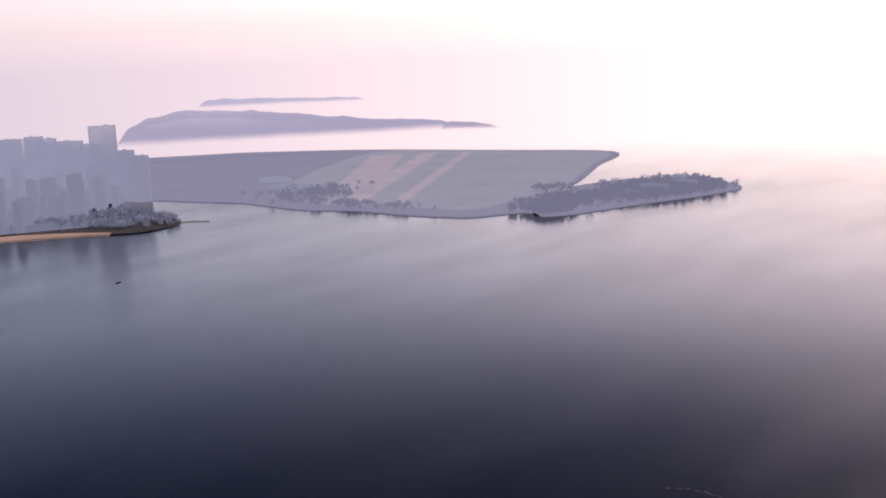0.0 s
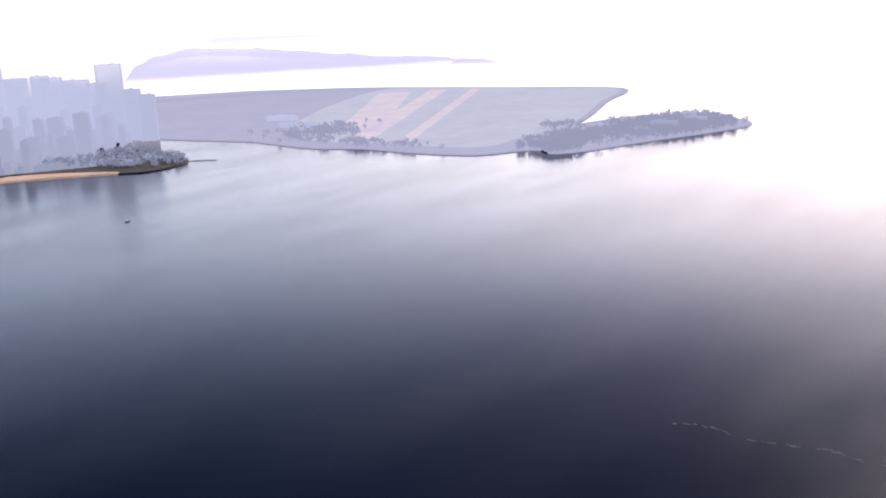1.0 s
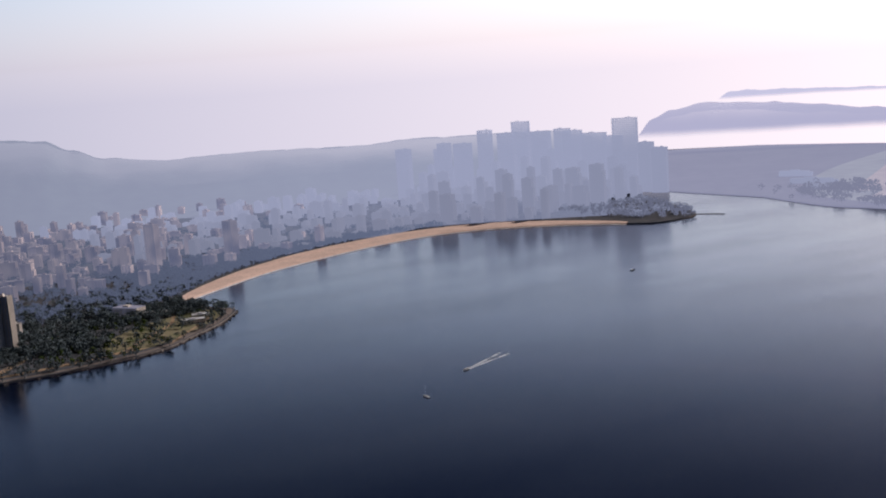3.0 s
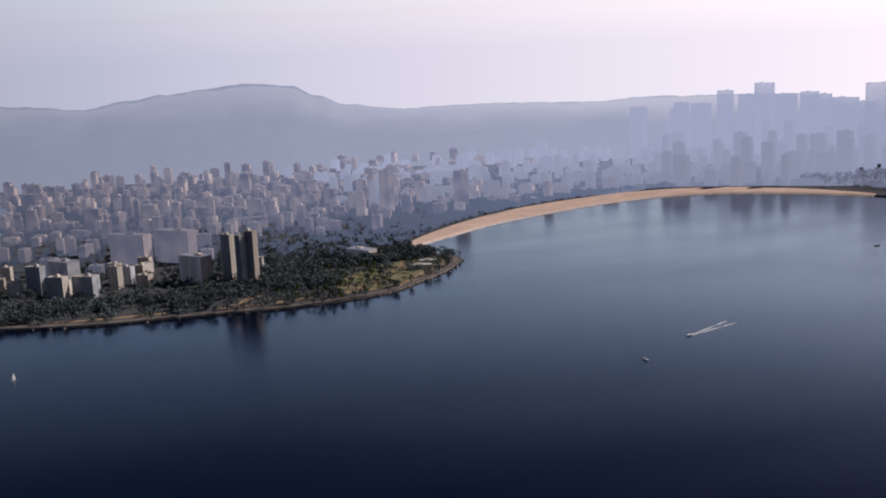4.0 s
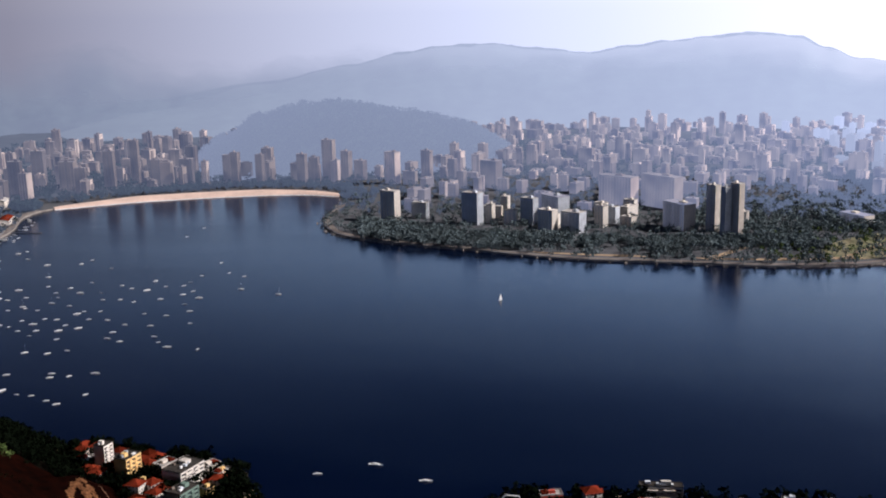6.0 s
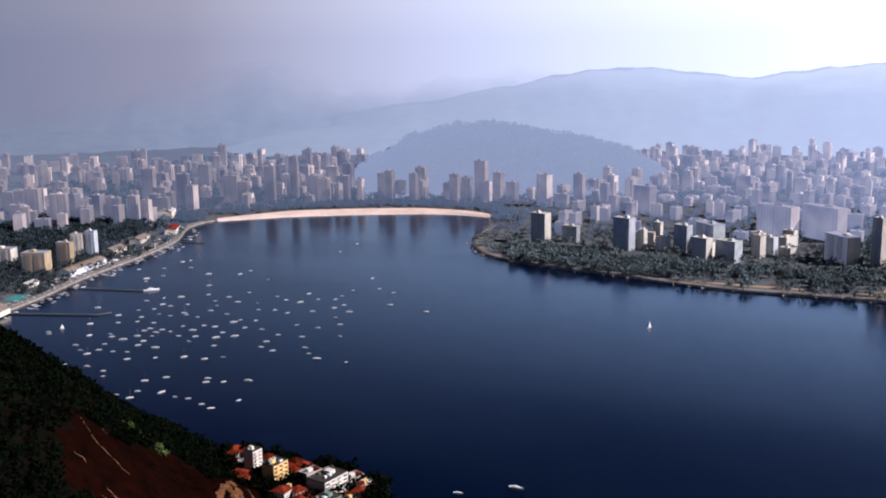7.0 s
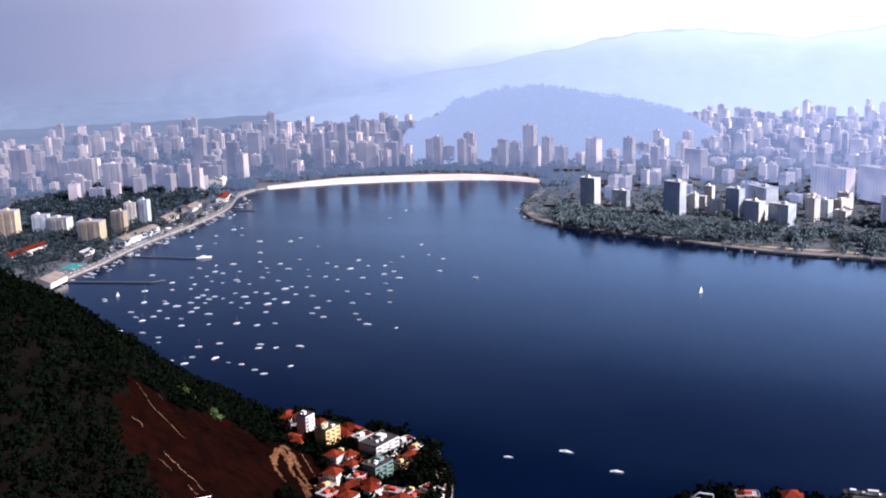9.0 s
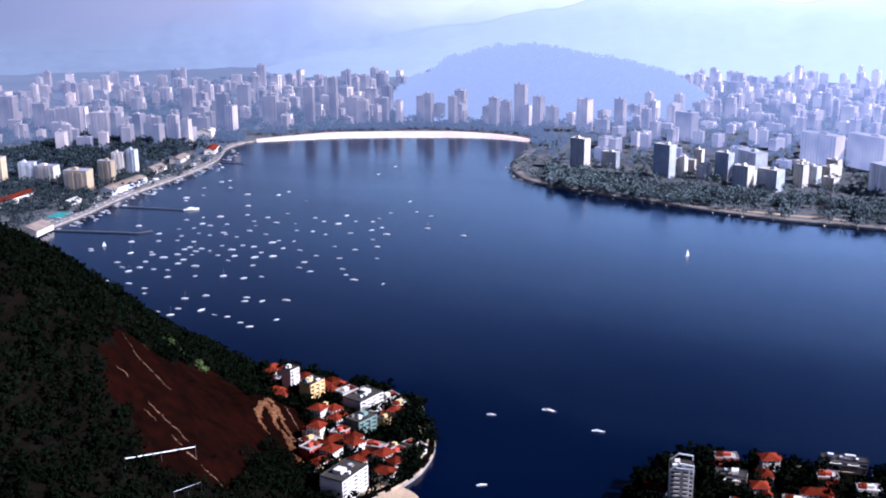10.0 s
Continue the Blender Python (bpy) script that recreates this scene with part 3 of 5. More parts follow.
def rock_kind(x, y):
    """0 forest, 1 brown rock face: the rock runs down the flank that looks over the houses."""
    w = noise.fractal((x * 0.03, y * 0.03, 9.1), 1.0, 2.0, 4)
    v = noise.fractal((x * 0.03, y * 0.03, 2.7), 1.0, 2.0, 4)
    if inside(x + 7 * w, y + 7 * v, BARE_FACE):
        return 1
    return int(inside(x + 10 * w, y + 10 * v, ROCK_FACE))


near_hill()


def streak(points, seed, width, material=BARE_ROCK):
    """A pale trickle of bare stone down the rock face."""
    g = random.Random(seed)
    v, f = [], []
    line = curve_through(points, 12)
    n = len(line) - 1
    for i, c in enumerate(line):
        d = (line[min(i + 1, n)] - line[max(i - 1, 0)]).normalized()
        c = c + Vector((-d.y, d.x)) * 2.0 * noise.noise((i * 0.2, seed, 0))
        o = Vector((-d.y, d.x)) * width * (0.35 + g.random()) * (0.4 + 0.6 * math.sin(math.pi * i / n))
        for p in (c - o, c, c + o):
            v.append((p.x, p.y, max(3.05, dome(p.x, p.y)) + (0.55 if p is c else 0.25)))
    for i in range(n):
        if g.random() < 0.04:
            continue
        f += [(3 * i, 3 * i + 3, 3 * i + 4, 3 * i + 1), (3 * i + 1, 3 * i + 4, 3 * i + 5, 3 * i + 2)]
    ob = mesh_object("rock_streak", v, f, material)
    if ob.data.polygons[0].normal.z < 0:
        ob.data.flip_normals()
    tagged(ob, "pale streak of bare stone on the brown rock face", "rock", kind="stuff")


for k, (points, width) in enumerate((([(-501, 628), (-475, 607), (-463, 605), (-453, 603), (-441, 599)], 0.7), ([(-434, 565), (-424, 564), (-414, 562), (-402, 563)], 0.7), ([(-409, 554), (-402, 555)], 0.6),
                                     ([(-432, 556), (-421, 555)], 0.5), ([(-388, 555), (-381, 553), (-371, 554)], 0.6), ([(-463, 571), (-453, 570)], 0.8), ([(-398, 554), (-391, 555)], 1.0), ([(-497, 644), (-488, 640)], 0.4),
                                     ([(-418, 722), (-406, 715), (-384, 699)], 0.7))):
    streak(points, 40 + k, width * 0.75)
# broad broken runs of orange stone on the flank above the houses
for k, (points, width) in enumerate((([(-419, 681), (-425, 696), (-426, 712)], 3.6), ([(-426, 712), (-418, 708), (-409, 704)], 3.4), ([(-421, 684), (-413, 678), (-404, 672)], 1.7), ([(-426, 703), (-421, 703), (-412, 700)], 3.0),
                                     ([(-424, 705), (-415, 697), (-405, 690)], 2.4), ([(-412, 703), (-400, 697), (-384, 684), (-372, 672)], 2.0), ([(-405, 693), (-391, 682), (-376, 667), (-365, 660)], 3.4), ([(-402, 693), (-389, 685), (-369, 666)], 1.5), ([(-376, 682), (-364, 665), (-356, 651)], 0.7))):
    streak(points, 70 + k, width, ORANGE_ROCK)

# ---- the foot of the hill: two pieces of low land ----
FOOT = [(-560, 790), (-520, 818), (-478, 832), (-417, 818), (-365, 815), (-325, 795), (-303, 758), (-284, 725), (-279, 685), (-286, 652), (-300, 622), (-310, 560), (-420, 480), (-520, 700)]
SPIT = [(-170, 560), (-135, 650), (-124, 724), (-106, 770), (-88, 782), (0, 787), (72, 792), (165, 792), (228, 778), (268, 753), (302, 712), (345, 655), (370, 560), (120, 500)]
foot_line, spit_line = curve_through(FOOT, 5, True), curve_through(SPIT, 5, True)
# both pieces take the near-black ground colour with painted shade
tagged(slab("ground_foot", foot_line, 3.0, -3.0, SHADED_FLOOR, STONE), "low ground with houses below the wooded hill", "ground", kind="structure")
tagged(slab("ground_spit", spit_line, 3.0, -3.0, SHADED_FLOOR, STONE), "low built-up spit behind a sea wall", "ground", kind="structure")


# ---- buildings ----
def apartment(width, depth, height, wall, label, tank=True, balconies=True, floor=3.2, glass=GLASS, cover=ROOFING, clutter=0):
    """A tower of flats: walls, each facade's floors set back behind slabs, roof with a tank house."""
    top = new("apartment_building")
    tagged(top, label, "building")
    n = max(2, round(height / floor))
    fh = height / n
    hw, hd = width / 2, depth / 2
    bm = bmesh.new()
    block(bm, -hw, hw, -hd, hd, -4, fh * 0.3)
    block(bm, -hw + 0.5, hw - 0.5, -hd + 0.5, hd - 0.5, 0, height - 0.2, 1)
    bays_x = max(2, round(width / 7))
    for k in range(1, n + 1):
        block(bm, -hw, hw, -hd, hd, k * fh - fh * 0.46, k * fh, 0, True)
    for i in range(bays_x + 1):
        x = -hw + width * i / bays_x
        w = 1.1
        for y in (-hd, hd):
            block(bm, max(-hw, x - w), min(hw, x + w), min(y, y - math.copysign(0.6, y)), max(y, y - math.copysign(0.6, y)), 0, height)
    # blank end walls
    block(bm, hw - 0.6, hw, -hd, hd, 0, height)
    block(bm, -hw, -hw + 0.6, -hd, hd, 0, height)
    for y in (-hd * 0.3, hd * 0.35):
        block(bm, hw, hw + 0.3, y - 0.5, y + 0.5, 0, height)
    if balconies:
        for k in range(1, n):
            block(bm, -hw * 0.62, -hw * 0.12, -hd - 1.3, -hd, k * fh - 0.25, k * fh + 0.9, 0, True)
            block(bm, hw * 0.12, hw * 0.62, -hd - 1.3, -hd, k * fh - 0.25, k * fh + 0.9, 0, True)
    part("wall", bm, [wall, glass], top)
    bm = bmesh.new()
    block(bm, -hw, hw, -hd, hd, height, height + 0.25)
    for x0, x1, y0, y1 in ((-hw, hw, -hd, -hd + 0.4), (-hw, hw, hd - 0.4, hd), (-hw, -hw + 0.4, -hd + 0.4, hd - 0.4), (hw - 0.4, hw, -hd + 0.4, hd - 0.4)):
        block(bm, x0, x1, y0, y1, height + 0.25, height + 0.8)
    part("roof", bm, cover, top)
    if tank:
        bm = bmesh.new()
        o = 0.35 * math.sin(width * 3.7 + height)
        block(bm, hw * (o - 0.24), hw * (o + 0.2), -hd * 0.3, hd * 0.42, height + 0.25, height + 3.2)
        if height > 30:
            block(bm, hw * (o - 0.1), hw * (o + 0.08), -hd * 0.1, hd * 0.3, height + 3.2, height + 4.6)
        part("tank_house", bm, wall, top)
    g = random.Random(int(width * 31 + height))
    for i in range(clutter):
        x, y, w, d = g.uniform(-0.8, 0.65) * hw, g.uniform(-0.8, 0.6) * hd, g.uniform(1.5, 4.5), g.uniform(1.2, 3.5)
        bm = bmesh.new()
        block(bm, x, min(x + w, hw - 0.5), y, min(y + d, hd - 0.5), height + 0.25, height + g.uniform(1.0, 2.6))
        part("roof_hut", bm, (WHITE, GREY, SHED_ROOF)[i % 3], top)
    return top


def spin(x, y, turn=0.0, z=None):
    """A pose that faces the water roughly towards the lookout."""
    return pose(x, y, ground_height(x, y) if z is None else z, 0, 0, math.degrees(math.atan2(-x, y)) + turn)


rng = random.Random(11)
WALLS = [(PLASTER, "white"), (CREAM, "cream"), (GREY, "grey"), (PLASTER, "pale"), (PINK, "rose-tinted"), (CREAM, "beige")]


far_mesh = ([], [], [])


sky_mesh = ([], [], [])


def join_far(size, m, far_mesh=far_mesh):
    """Add a block too far off to be told apart to the one mesh of the distant town: body, balcony stack, side wing and tank house."""
    w, d, h = size
    k = (w * 7.3 + h * 3.1) % 1.0
    for x0, x1, y0, y1, z0, z1 in ((-w / 2, w / 2, -d / 2, d / 2, -4, h), (-w * 0.3, w * (k - 0.1) * 0.5, -d / 2 - 1.4, -d / 2 + 0.2, -4, h * 0.94), (w * 0.4, w * 0.62, -d * 0.35, d * 0.4, -4, h * (0.6 + 0.3 * k)),
                                   (w * (0.3 * k - 0.3), w * (0.3 * k), -d * 0.25, d * 0.3, h, h + 3.4)):
        b = len(far_mesh[0])
        far_mesh[0].extend(m @ Vector(q) for q in ((x0, y0, z0), (x1, y0, z0), (x1, y1, z0), (x0, y1, z0), (x0, y0, z1), (x1, y0, z1), (x1, y1, z1), (x0, y1, z1)))
        far_mesh[1].extend(tuple(b + i for i in f) for f in ((0, 1, 5, 4), (1, 2, 6, 5), (2, 3, 7, 6), (3, 0, 4, 7), (4, 5, 6, 7)))
        far_mesh[2].extend((0, 0, 0, 0, 2))


def named_towers(rows, where, group, walls=None, turn=(-34, -14), **more):
    for i, (x, y, w, h) in enumerate(rows):
        wall, word = (walls or WALLS)[i % len(walls or WALLS)]
        d = min(max(14, w * 0.6), 26)
        # past 2000 m the walls switch to the painted haze glow
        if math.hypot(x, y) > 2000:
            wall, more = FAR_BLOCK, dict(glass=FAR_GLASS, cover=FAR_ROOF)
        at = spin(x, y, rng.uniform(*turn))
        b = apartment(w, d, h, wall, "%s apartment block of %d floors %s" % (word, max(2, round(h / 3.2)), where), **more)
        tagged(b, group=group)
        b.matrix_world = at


POINT_TOWERS = [(-453, 1904, 32, 56), (-294, 1877, 34, 58), (-263, 1889, 13, 35), (-191, 1883, 28, 48), (-152, 1812, 30, 40), (-108, 1818, 38, 36), (-62, 1862, 20, 39), (-315, 2285, 42, 60),
                (-479, 2391, 24, 68), (-417, 2379, 18, 50), (-547, 2332, 32, 72), (-637, 2389, 27, 45), (-667, 2378, 24, 68), (-705, 2364, 28, 96)]
named_towers(POINT_TOWERS, "on the wooded point", "towers on the point", [(PLASTER, "white"), (GREY, "grey"), (PLASTER, "pale"), (GREY, "pale grey")], (-45, -26))
PARK_TOWERS = [(128, 1840, 20, 80), (146, 1800, 13, 83), (164, 1803, 18, 89), (-36, 2064, 76, 61), (46, 2065, 84, 62), (379, 1931, 55, 16), (72, 1860, 56, 46), (-146, 1900, 50, 50),
               (542, 2411, 30, 105), (725, 2415, 32, 90)]
named_towers(PARK_TOWERS, "beside the seafront park", "towers by the park", [(PLASTER, "white"), (GREY, "grey"), (CREAM, "cream"), (GREY, "grey"), (GREY, "grey"), (CREAM, "cream")], (-52, -36))
COVE_TOWERS = [(-753, 2310, 21, 70), (-848, 2294, 17, 71), (-903, 2285, 18, 77), (-974, 2277, 13, 58), (-934, 2322, 25, 66), (-1024, 2289, 30, 62), (-1181, 2223, 24, 88), (-1155, 2299, 18, 104),
               (-1354, 2124, 27, 78), (-1276, 2207, 34, 66), (-1377, 2258, 28, 84), (-1484, 2180, 30, 80), (-1085, 2257, 25, 64), (-1230, 2180, 24, 56)]
named_towers(COVE_TOWERS, "behind the curved beach", "towers behind the beach", [(PLASTER, "white"), (PLASTER, "pale"), (GREY, "grey"), (PLASTER, "white")])
CLUB_TOWERS = [(-1473, 1835, 35, 68), (-1228, 1571, 21, 41), (-1205, 1580, 18, 46), (-1202, 1503, 25, 40), (-1206, 1434, 41, 36), (-1314, 1483, 36, 28), (-1349, 1474, 28, 33), (-1377, 1424, 36, 49),
               (-1484, 1943, 50, 41), (-1594, 1903, 31, 66), (-1665, 1946, 26, 54), (-1702, 1950, 22, 49), (-1747, 1971, 32, 59), (-1806, 1930, 40, 78)]
named_towers(CLUB_TOWERS, "near the yacht club", "towers near the yacht club", [(OCHRE, "ochre"), (CREAM, "cream"), (GREY, "grey"), (OCHRE, "yellowish")])
SKYLINE = [(2063, 2629, 76, 266), (2037, 2755, 80, 213), (2090, 2503, 46, 158), (2013, 2837, 60, 224), (2083, 2556, 44, 177), (1985, 3101, 60, 228), (2035, 2926, 52, 217), (2000, 3001, 66, 208),
           (2072, 2703, 60, 198), (1810, 3050, 46, 241), (1660, 3060, 44, 207), (1740, 3080, 60, 195), (1540, 3120, 48, 195), (1900, 3060, 60, 207)]

# taken ground, so that the copies below keep clear
taken = [(x, y, max(w, 26) * 0.6) for rows in (POINT_TOWERS, PARK_TOWERS, COVE_TOWERS, CLUB_TOWERS, SKYLINE) for x, y, w, h in rows]
models, hazy_models, SIZES = [], [], [(22, 16, 26), (18, 18, 38), (30, 15, 30), (16, 16, 55), (26, 18, 44), (36, 16, 22), (14, 14, 34), (20, 20, 62), (40, 14, 36), (24, 16, 18), (15, 22, 48), (28, 14, 12), (24, 18, 85), (20, 20, 105), (30, 20, 95), (26, 22, 120)]
for i, (w, d, h) in enumerate(SIZES):
    wall, word = WALLS[i % 6]
    if i > 11:
        break
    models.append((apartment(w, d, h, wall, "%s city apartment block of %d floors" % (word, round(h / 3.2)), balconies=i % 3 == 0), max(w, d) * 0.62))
    # the same blocks again, with haze glow painted into their walls
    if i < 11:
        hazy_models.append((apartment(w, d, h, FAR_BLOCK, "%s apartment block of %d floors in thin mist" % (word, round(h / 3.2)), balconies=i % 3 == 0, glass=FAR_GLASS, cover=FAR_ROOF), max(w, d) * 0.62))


def district(count, h0, h1, r0, r1, pick, seed, group, far=False, gap=2.0, kinds=models):
    """Scatter blocks of flats over a piece of the town."""
    g = random.Random(seed)
    made = tries = 0
    while made < count and tries < count * 60:
        tries += 1
        h, r = g.uniform(h0, h1), math.sqrt(g.uniform(r0 * r0, r1 * r1))
        x, y = -math.sin(radians(h)) * r, math.cos(radians(h)) * r
        if not inside(x, y, outline) or keep_out(x, y):
            continue
        if r < 3000 and ground_height(x, y) > 14 or (r > 2950 and 10 < h < 20.5):
            continue
        k = g.choice(pick)
        m, rad = (SIZES[k], max(SIZES[k][:2]) * 0.62) if far else kinds[k]
        if any((x - a) ** 2 + (y - b) ** 2 < (rad + c + gap) ** 2 for a, b, c in taken):
            continue
        taken.append((x, y, rad))
        at = spin(x, y, g.choice((0, 0, 90)) + g.uniform(-38, -8))
        made += 1
        if far:
            join_far(m, at @ Matrix.Diagonal((g.uniform(0.75, 1.5), g.uniform(0.8, 1.3), g.uniform(0.45, 1.15), 1)), sky_mesh if h < -22 + 15 * (x * 0.37 % 1) else far_mesh)
        else:
            if m in unplaced:
                unplaced.remove(m)
                m.matrix_world = at
                tagged(m, group=group)
            else:
                tagged(copy_thing(m, at), group=group)


unplaced = [m for m, _ in models + hazy_models]
BEACH_STRIPS = [curve_through(COVE, 8), curve_through(LONG_BEACH, 8)]
PARK = [(-470, 1700), (560, 1560), (580, 1900), (470, 2000), (330, 1905), (180, 1770), (-60, 1755), (-300, 1790), (-500, 1880)]


def keep_out(x, y):
    if inside(x, y, PARK) or (-640 < x < -480 and 1870 < y < 2160):
        return True
    if any((p - Vector((x, y))).length < 125 for s in BEACH_STRIPS for p in s):
        return True
    if -1190 < x < -1040 and 1080 < y < 1900:
        return True
    return x > 1990 and y < 2480 or (x > 1560 and y < 2400)


district(26, 16, 41, 2260, 2440, [1, 3, 4, 7, 8, 10, 2], 1, "blocks behind the beach", kinds=hazy_models)
district(34, -13, 13, 2230, 2440, [0, 1, 2, 4, 5, 6, 9, 10], 3, "hillside town blocks", kinds=hazy_models)
district(14, -6, 16, 1840, 2000, [0, 2, 5, 9, 6], 4, "blocks on the point")
district(26, -6, 16, 2000, 2300, [0, 2, 5, 9, 6], 8, "blocks behind the point", kinds=hazy_models)
district(8, -24, -12, 2400, 2600, [0, 1, 2, 4, 5, 9, 10], 5, "blocks behind the long beach", kinds=hazy_models)
district(220, 14, 47, 2450, 3430, [1, 3, 4, 7, 10, 0], 2, "", True)
district(330, -14, 14, 2450, 3480, [0, 1, 2, 4, 5, 6, 9, 10, 3], 9, "", True)
district(240, -33, -10, 2560, 3600, [0, 1, 2, 4, 5, 9, 10], 10, "", True)
district(150, -40, -27, 2620, 3700, [3, 7, 10, 12, 13, 14, 15, 12], 6, "", True)
# the towers of the business district, a misty outline painted as glow and fade
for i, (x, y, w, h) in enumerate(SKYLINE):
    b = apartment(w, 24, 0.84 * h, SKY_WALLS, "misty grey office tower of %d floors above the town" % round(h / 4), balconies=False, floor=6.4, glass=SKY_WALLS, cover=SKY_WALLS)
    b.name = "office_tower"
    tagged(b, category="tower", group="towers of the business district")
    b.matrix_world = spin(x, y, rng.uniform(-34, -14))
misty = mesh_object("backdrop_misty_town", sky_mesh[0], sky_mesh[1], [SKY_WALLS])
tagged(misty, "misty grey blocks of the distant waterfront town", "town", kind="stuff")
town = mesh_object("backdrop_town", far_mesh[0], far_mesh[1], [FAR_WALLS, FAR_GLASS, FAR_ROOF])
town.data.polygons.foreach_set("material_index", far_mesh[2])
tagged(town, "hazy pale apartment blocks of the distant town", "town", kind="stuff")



# ---- trees ----
def foliage(name, spots, material, label, seed, leaves=26, kind="stuff", trunk=True, leaf=(0.16, 0.30)):
    """Many trees as one piece: a tapered trunk with limbs, and crowns of small leaf clumps with gaps."""
    g = np.random.default_rng(seed)
    verts, faces = [], []
    for x, y, z, size in spots:
        if trunk:
            b = len(verts)
            for k in range(4):
                a = k * math.pi / 2
                verts.append((x + 0.07 * size * math.cos(a), y + 0.07 * size * math.sin(a), z - 1))
            verts.append((x, y, z + size * 0.75))
            faces += [(b + k, b + (k + 1) % 4, b + 4) for k in range(4)]
        pts = g.normal(size=(leaves, 3))
        pts /= np.linalg.norm(pts, axis=1)[:, None]
        pts *= (g.uniform(0.25, 1, (leaves, 1)) ** 0.5) * np.array([0.62, 0.62, 0.42]) * size * g.uniform(0.8, 1.2, (1, 3))
        for p in pts:
            s = size * g.uniform(*leaf)
            c = np.array([x, y, z + size * 0.72]) + p
            q = g.normal(size=(4, 3))
            q /= np.linalg.norm(q, axis=1)[:, None]
            b = len(verts)
            verts += [tuple(c + s * v) for v in q]
            faces += [(b, b + 1, b + 2), (b, b + 2, b + 3), (b, b + 3, b + 1), (b + 1, b + 3, b + 2)]
    return tagged(mesh_object(name, verts, faces, material), label, "trees", kind=kind)


def woods(name, spots, label, seed, leaves, leaf=(0.16, 0.30)):
    """Trees of the town: the far ones swap to leaves with painted haze glow."""
    g = random.Random(seed)
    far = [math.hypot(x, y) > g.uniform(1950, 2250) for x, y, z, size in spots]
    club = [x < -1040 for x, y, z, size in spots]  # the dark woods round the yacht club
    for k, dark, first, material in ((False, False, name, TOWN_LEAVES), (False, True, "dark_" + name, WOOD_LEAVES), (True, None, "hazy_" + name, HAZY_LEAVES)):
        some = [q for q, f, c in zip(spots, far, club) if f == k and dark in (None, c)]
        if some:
            foliage(first, some, material, label + (" with painted haze" if k else ""), seed, leaves, leaf=leaf)


def scatter(count, seed, test, x0, x1, y0, y1, size=(6, 11), height=None):
    g = random.Random(seed)
    out = []
    for _ in range(count * 12):
        if len(out) >= count:
            break
        x, y = g.uniform(x0, x1), g.uniform(y0, y1)
        if test(x, y) and not any(abs(x - a) < c * 0.75 and abs(y - b) < c * 0.75 for a, b, c in taken):
            out.append((x, y, (height or ground_height)(x, y), g.uniform(*size)))
    return out


foliage("park_trees", scatter(1000, 21, lambda x, y: inside(x, y, PARK) and inside(x, y, outline) and not (x > 285 and y < 1850) and not (y < 1690 and (-172 < x < 18 or 85 < x < 345)), -500, 580, 1580, 2000, (8, 14)), TOWN_LEAVES, "dense trees of the seafront park", 1, 44, leaf=(0.12, 0.22))
woods("grove_trees", scatter(620, 71, lambda x, y: inside(x, y, outline) and inside(x, y, [(60, 1860), (200, 1790), (330, 1900), (470, 2010), (560, 2120), (480, 2200), (200, 2120), (60, 2000)]), 60, 570, 1780, 2210, (8, 14)), "dense grove between the park and the town", 26, 20)
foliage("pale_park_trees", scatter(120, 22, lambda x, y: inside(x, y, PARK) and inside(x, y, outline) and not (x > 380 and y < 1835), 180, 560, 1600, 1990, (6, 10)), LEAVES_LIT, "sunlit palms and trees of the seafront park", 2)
in_town = lambda x, y: inside(x, y, outline) and ground_height(x, y) < 6 and not (x > 1990 and y < 2480) and not any((p - Vector((x, y))).length < 100 for s in BEACH_STRIPS for p in s)
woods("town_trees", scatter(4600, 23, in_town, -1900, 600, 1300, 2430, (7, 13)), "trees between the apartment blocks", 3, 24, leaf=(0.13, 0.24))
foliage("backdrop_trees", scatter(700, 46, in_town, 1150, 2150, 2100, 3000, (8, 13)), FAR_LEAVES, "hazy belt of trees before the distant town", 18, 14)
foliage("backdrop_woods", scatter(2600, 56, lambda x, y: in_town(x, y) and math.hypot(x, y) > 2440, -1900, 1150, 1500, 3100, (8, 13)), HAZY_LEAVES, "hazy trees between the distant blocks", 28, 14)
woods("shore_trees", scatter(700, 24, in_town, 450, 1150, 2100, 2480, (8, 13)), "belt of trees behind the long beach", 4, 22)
foliage("hill_trees", scatter(2600, 25, lambda x, y: ground_height(x, y) > 8, -1300, -200, 2250, 2950, (9, 14)), FAR_LEAVES, "dark forest on the hill among the blocks", 5, 14)
BEACH_LINES = [curve_through(COVE, 10), curve_through(LONG_BEACH, 10)]


def belt(x, y):
    """Just behind the sand, which narrows towards the ends of each beach."""
    if not inside(x, y, outline):
        return False
    for line, width in zip(BEACH_LINES, (56, 95)):
        i = min(range(len(line)), key=lambda k: (line[k] - Vector((x, y))).length)
        f = i / (len(line) - 1)
        w = width * min(1, 0.15 + 2.6 * f, 0.15 + 2.6 * (1 - f))
        if w + 12 < (line[i] - Vector((x, y))).length < w + 75:
            return True
    return False


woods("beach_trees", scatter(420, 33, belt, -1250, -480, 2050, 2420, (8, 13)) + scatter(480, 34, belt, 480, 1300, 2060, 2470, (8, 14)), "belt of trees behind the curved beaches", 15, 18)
woods("beach_end_trees", scatter(70, 36, lambda x, y: inside(x, y, outline) and math.hypot(x + 1234, (y - 1962) * 0.8) < 26, -1280, -1190, 1920, 2000, (12, 18)), "clump of dark trees at the end of the beach", 17, 36, leaf=(0.12, 0.22))
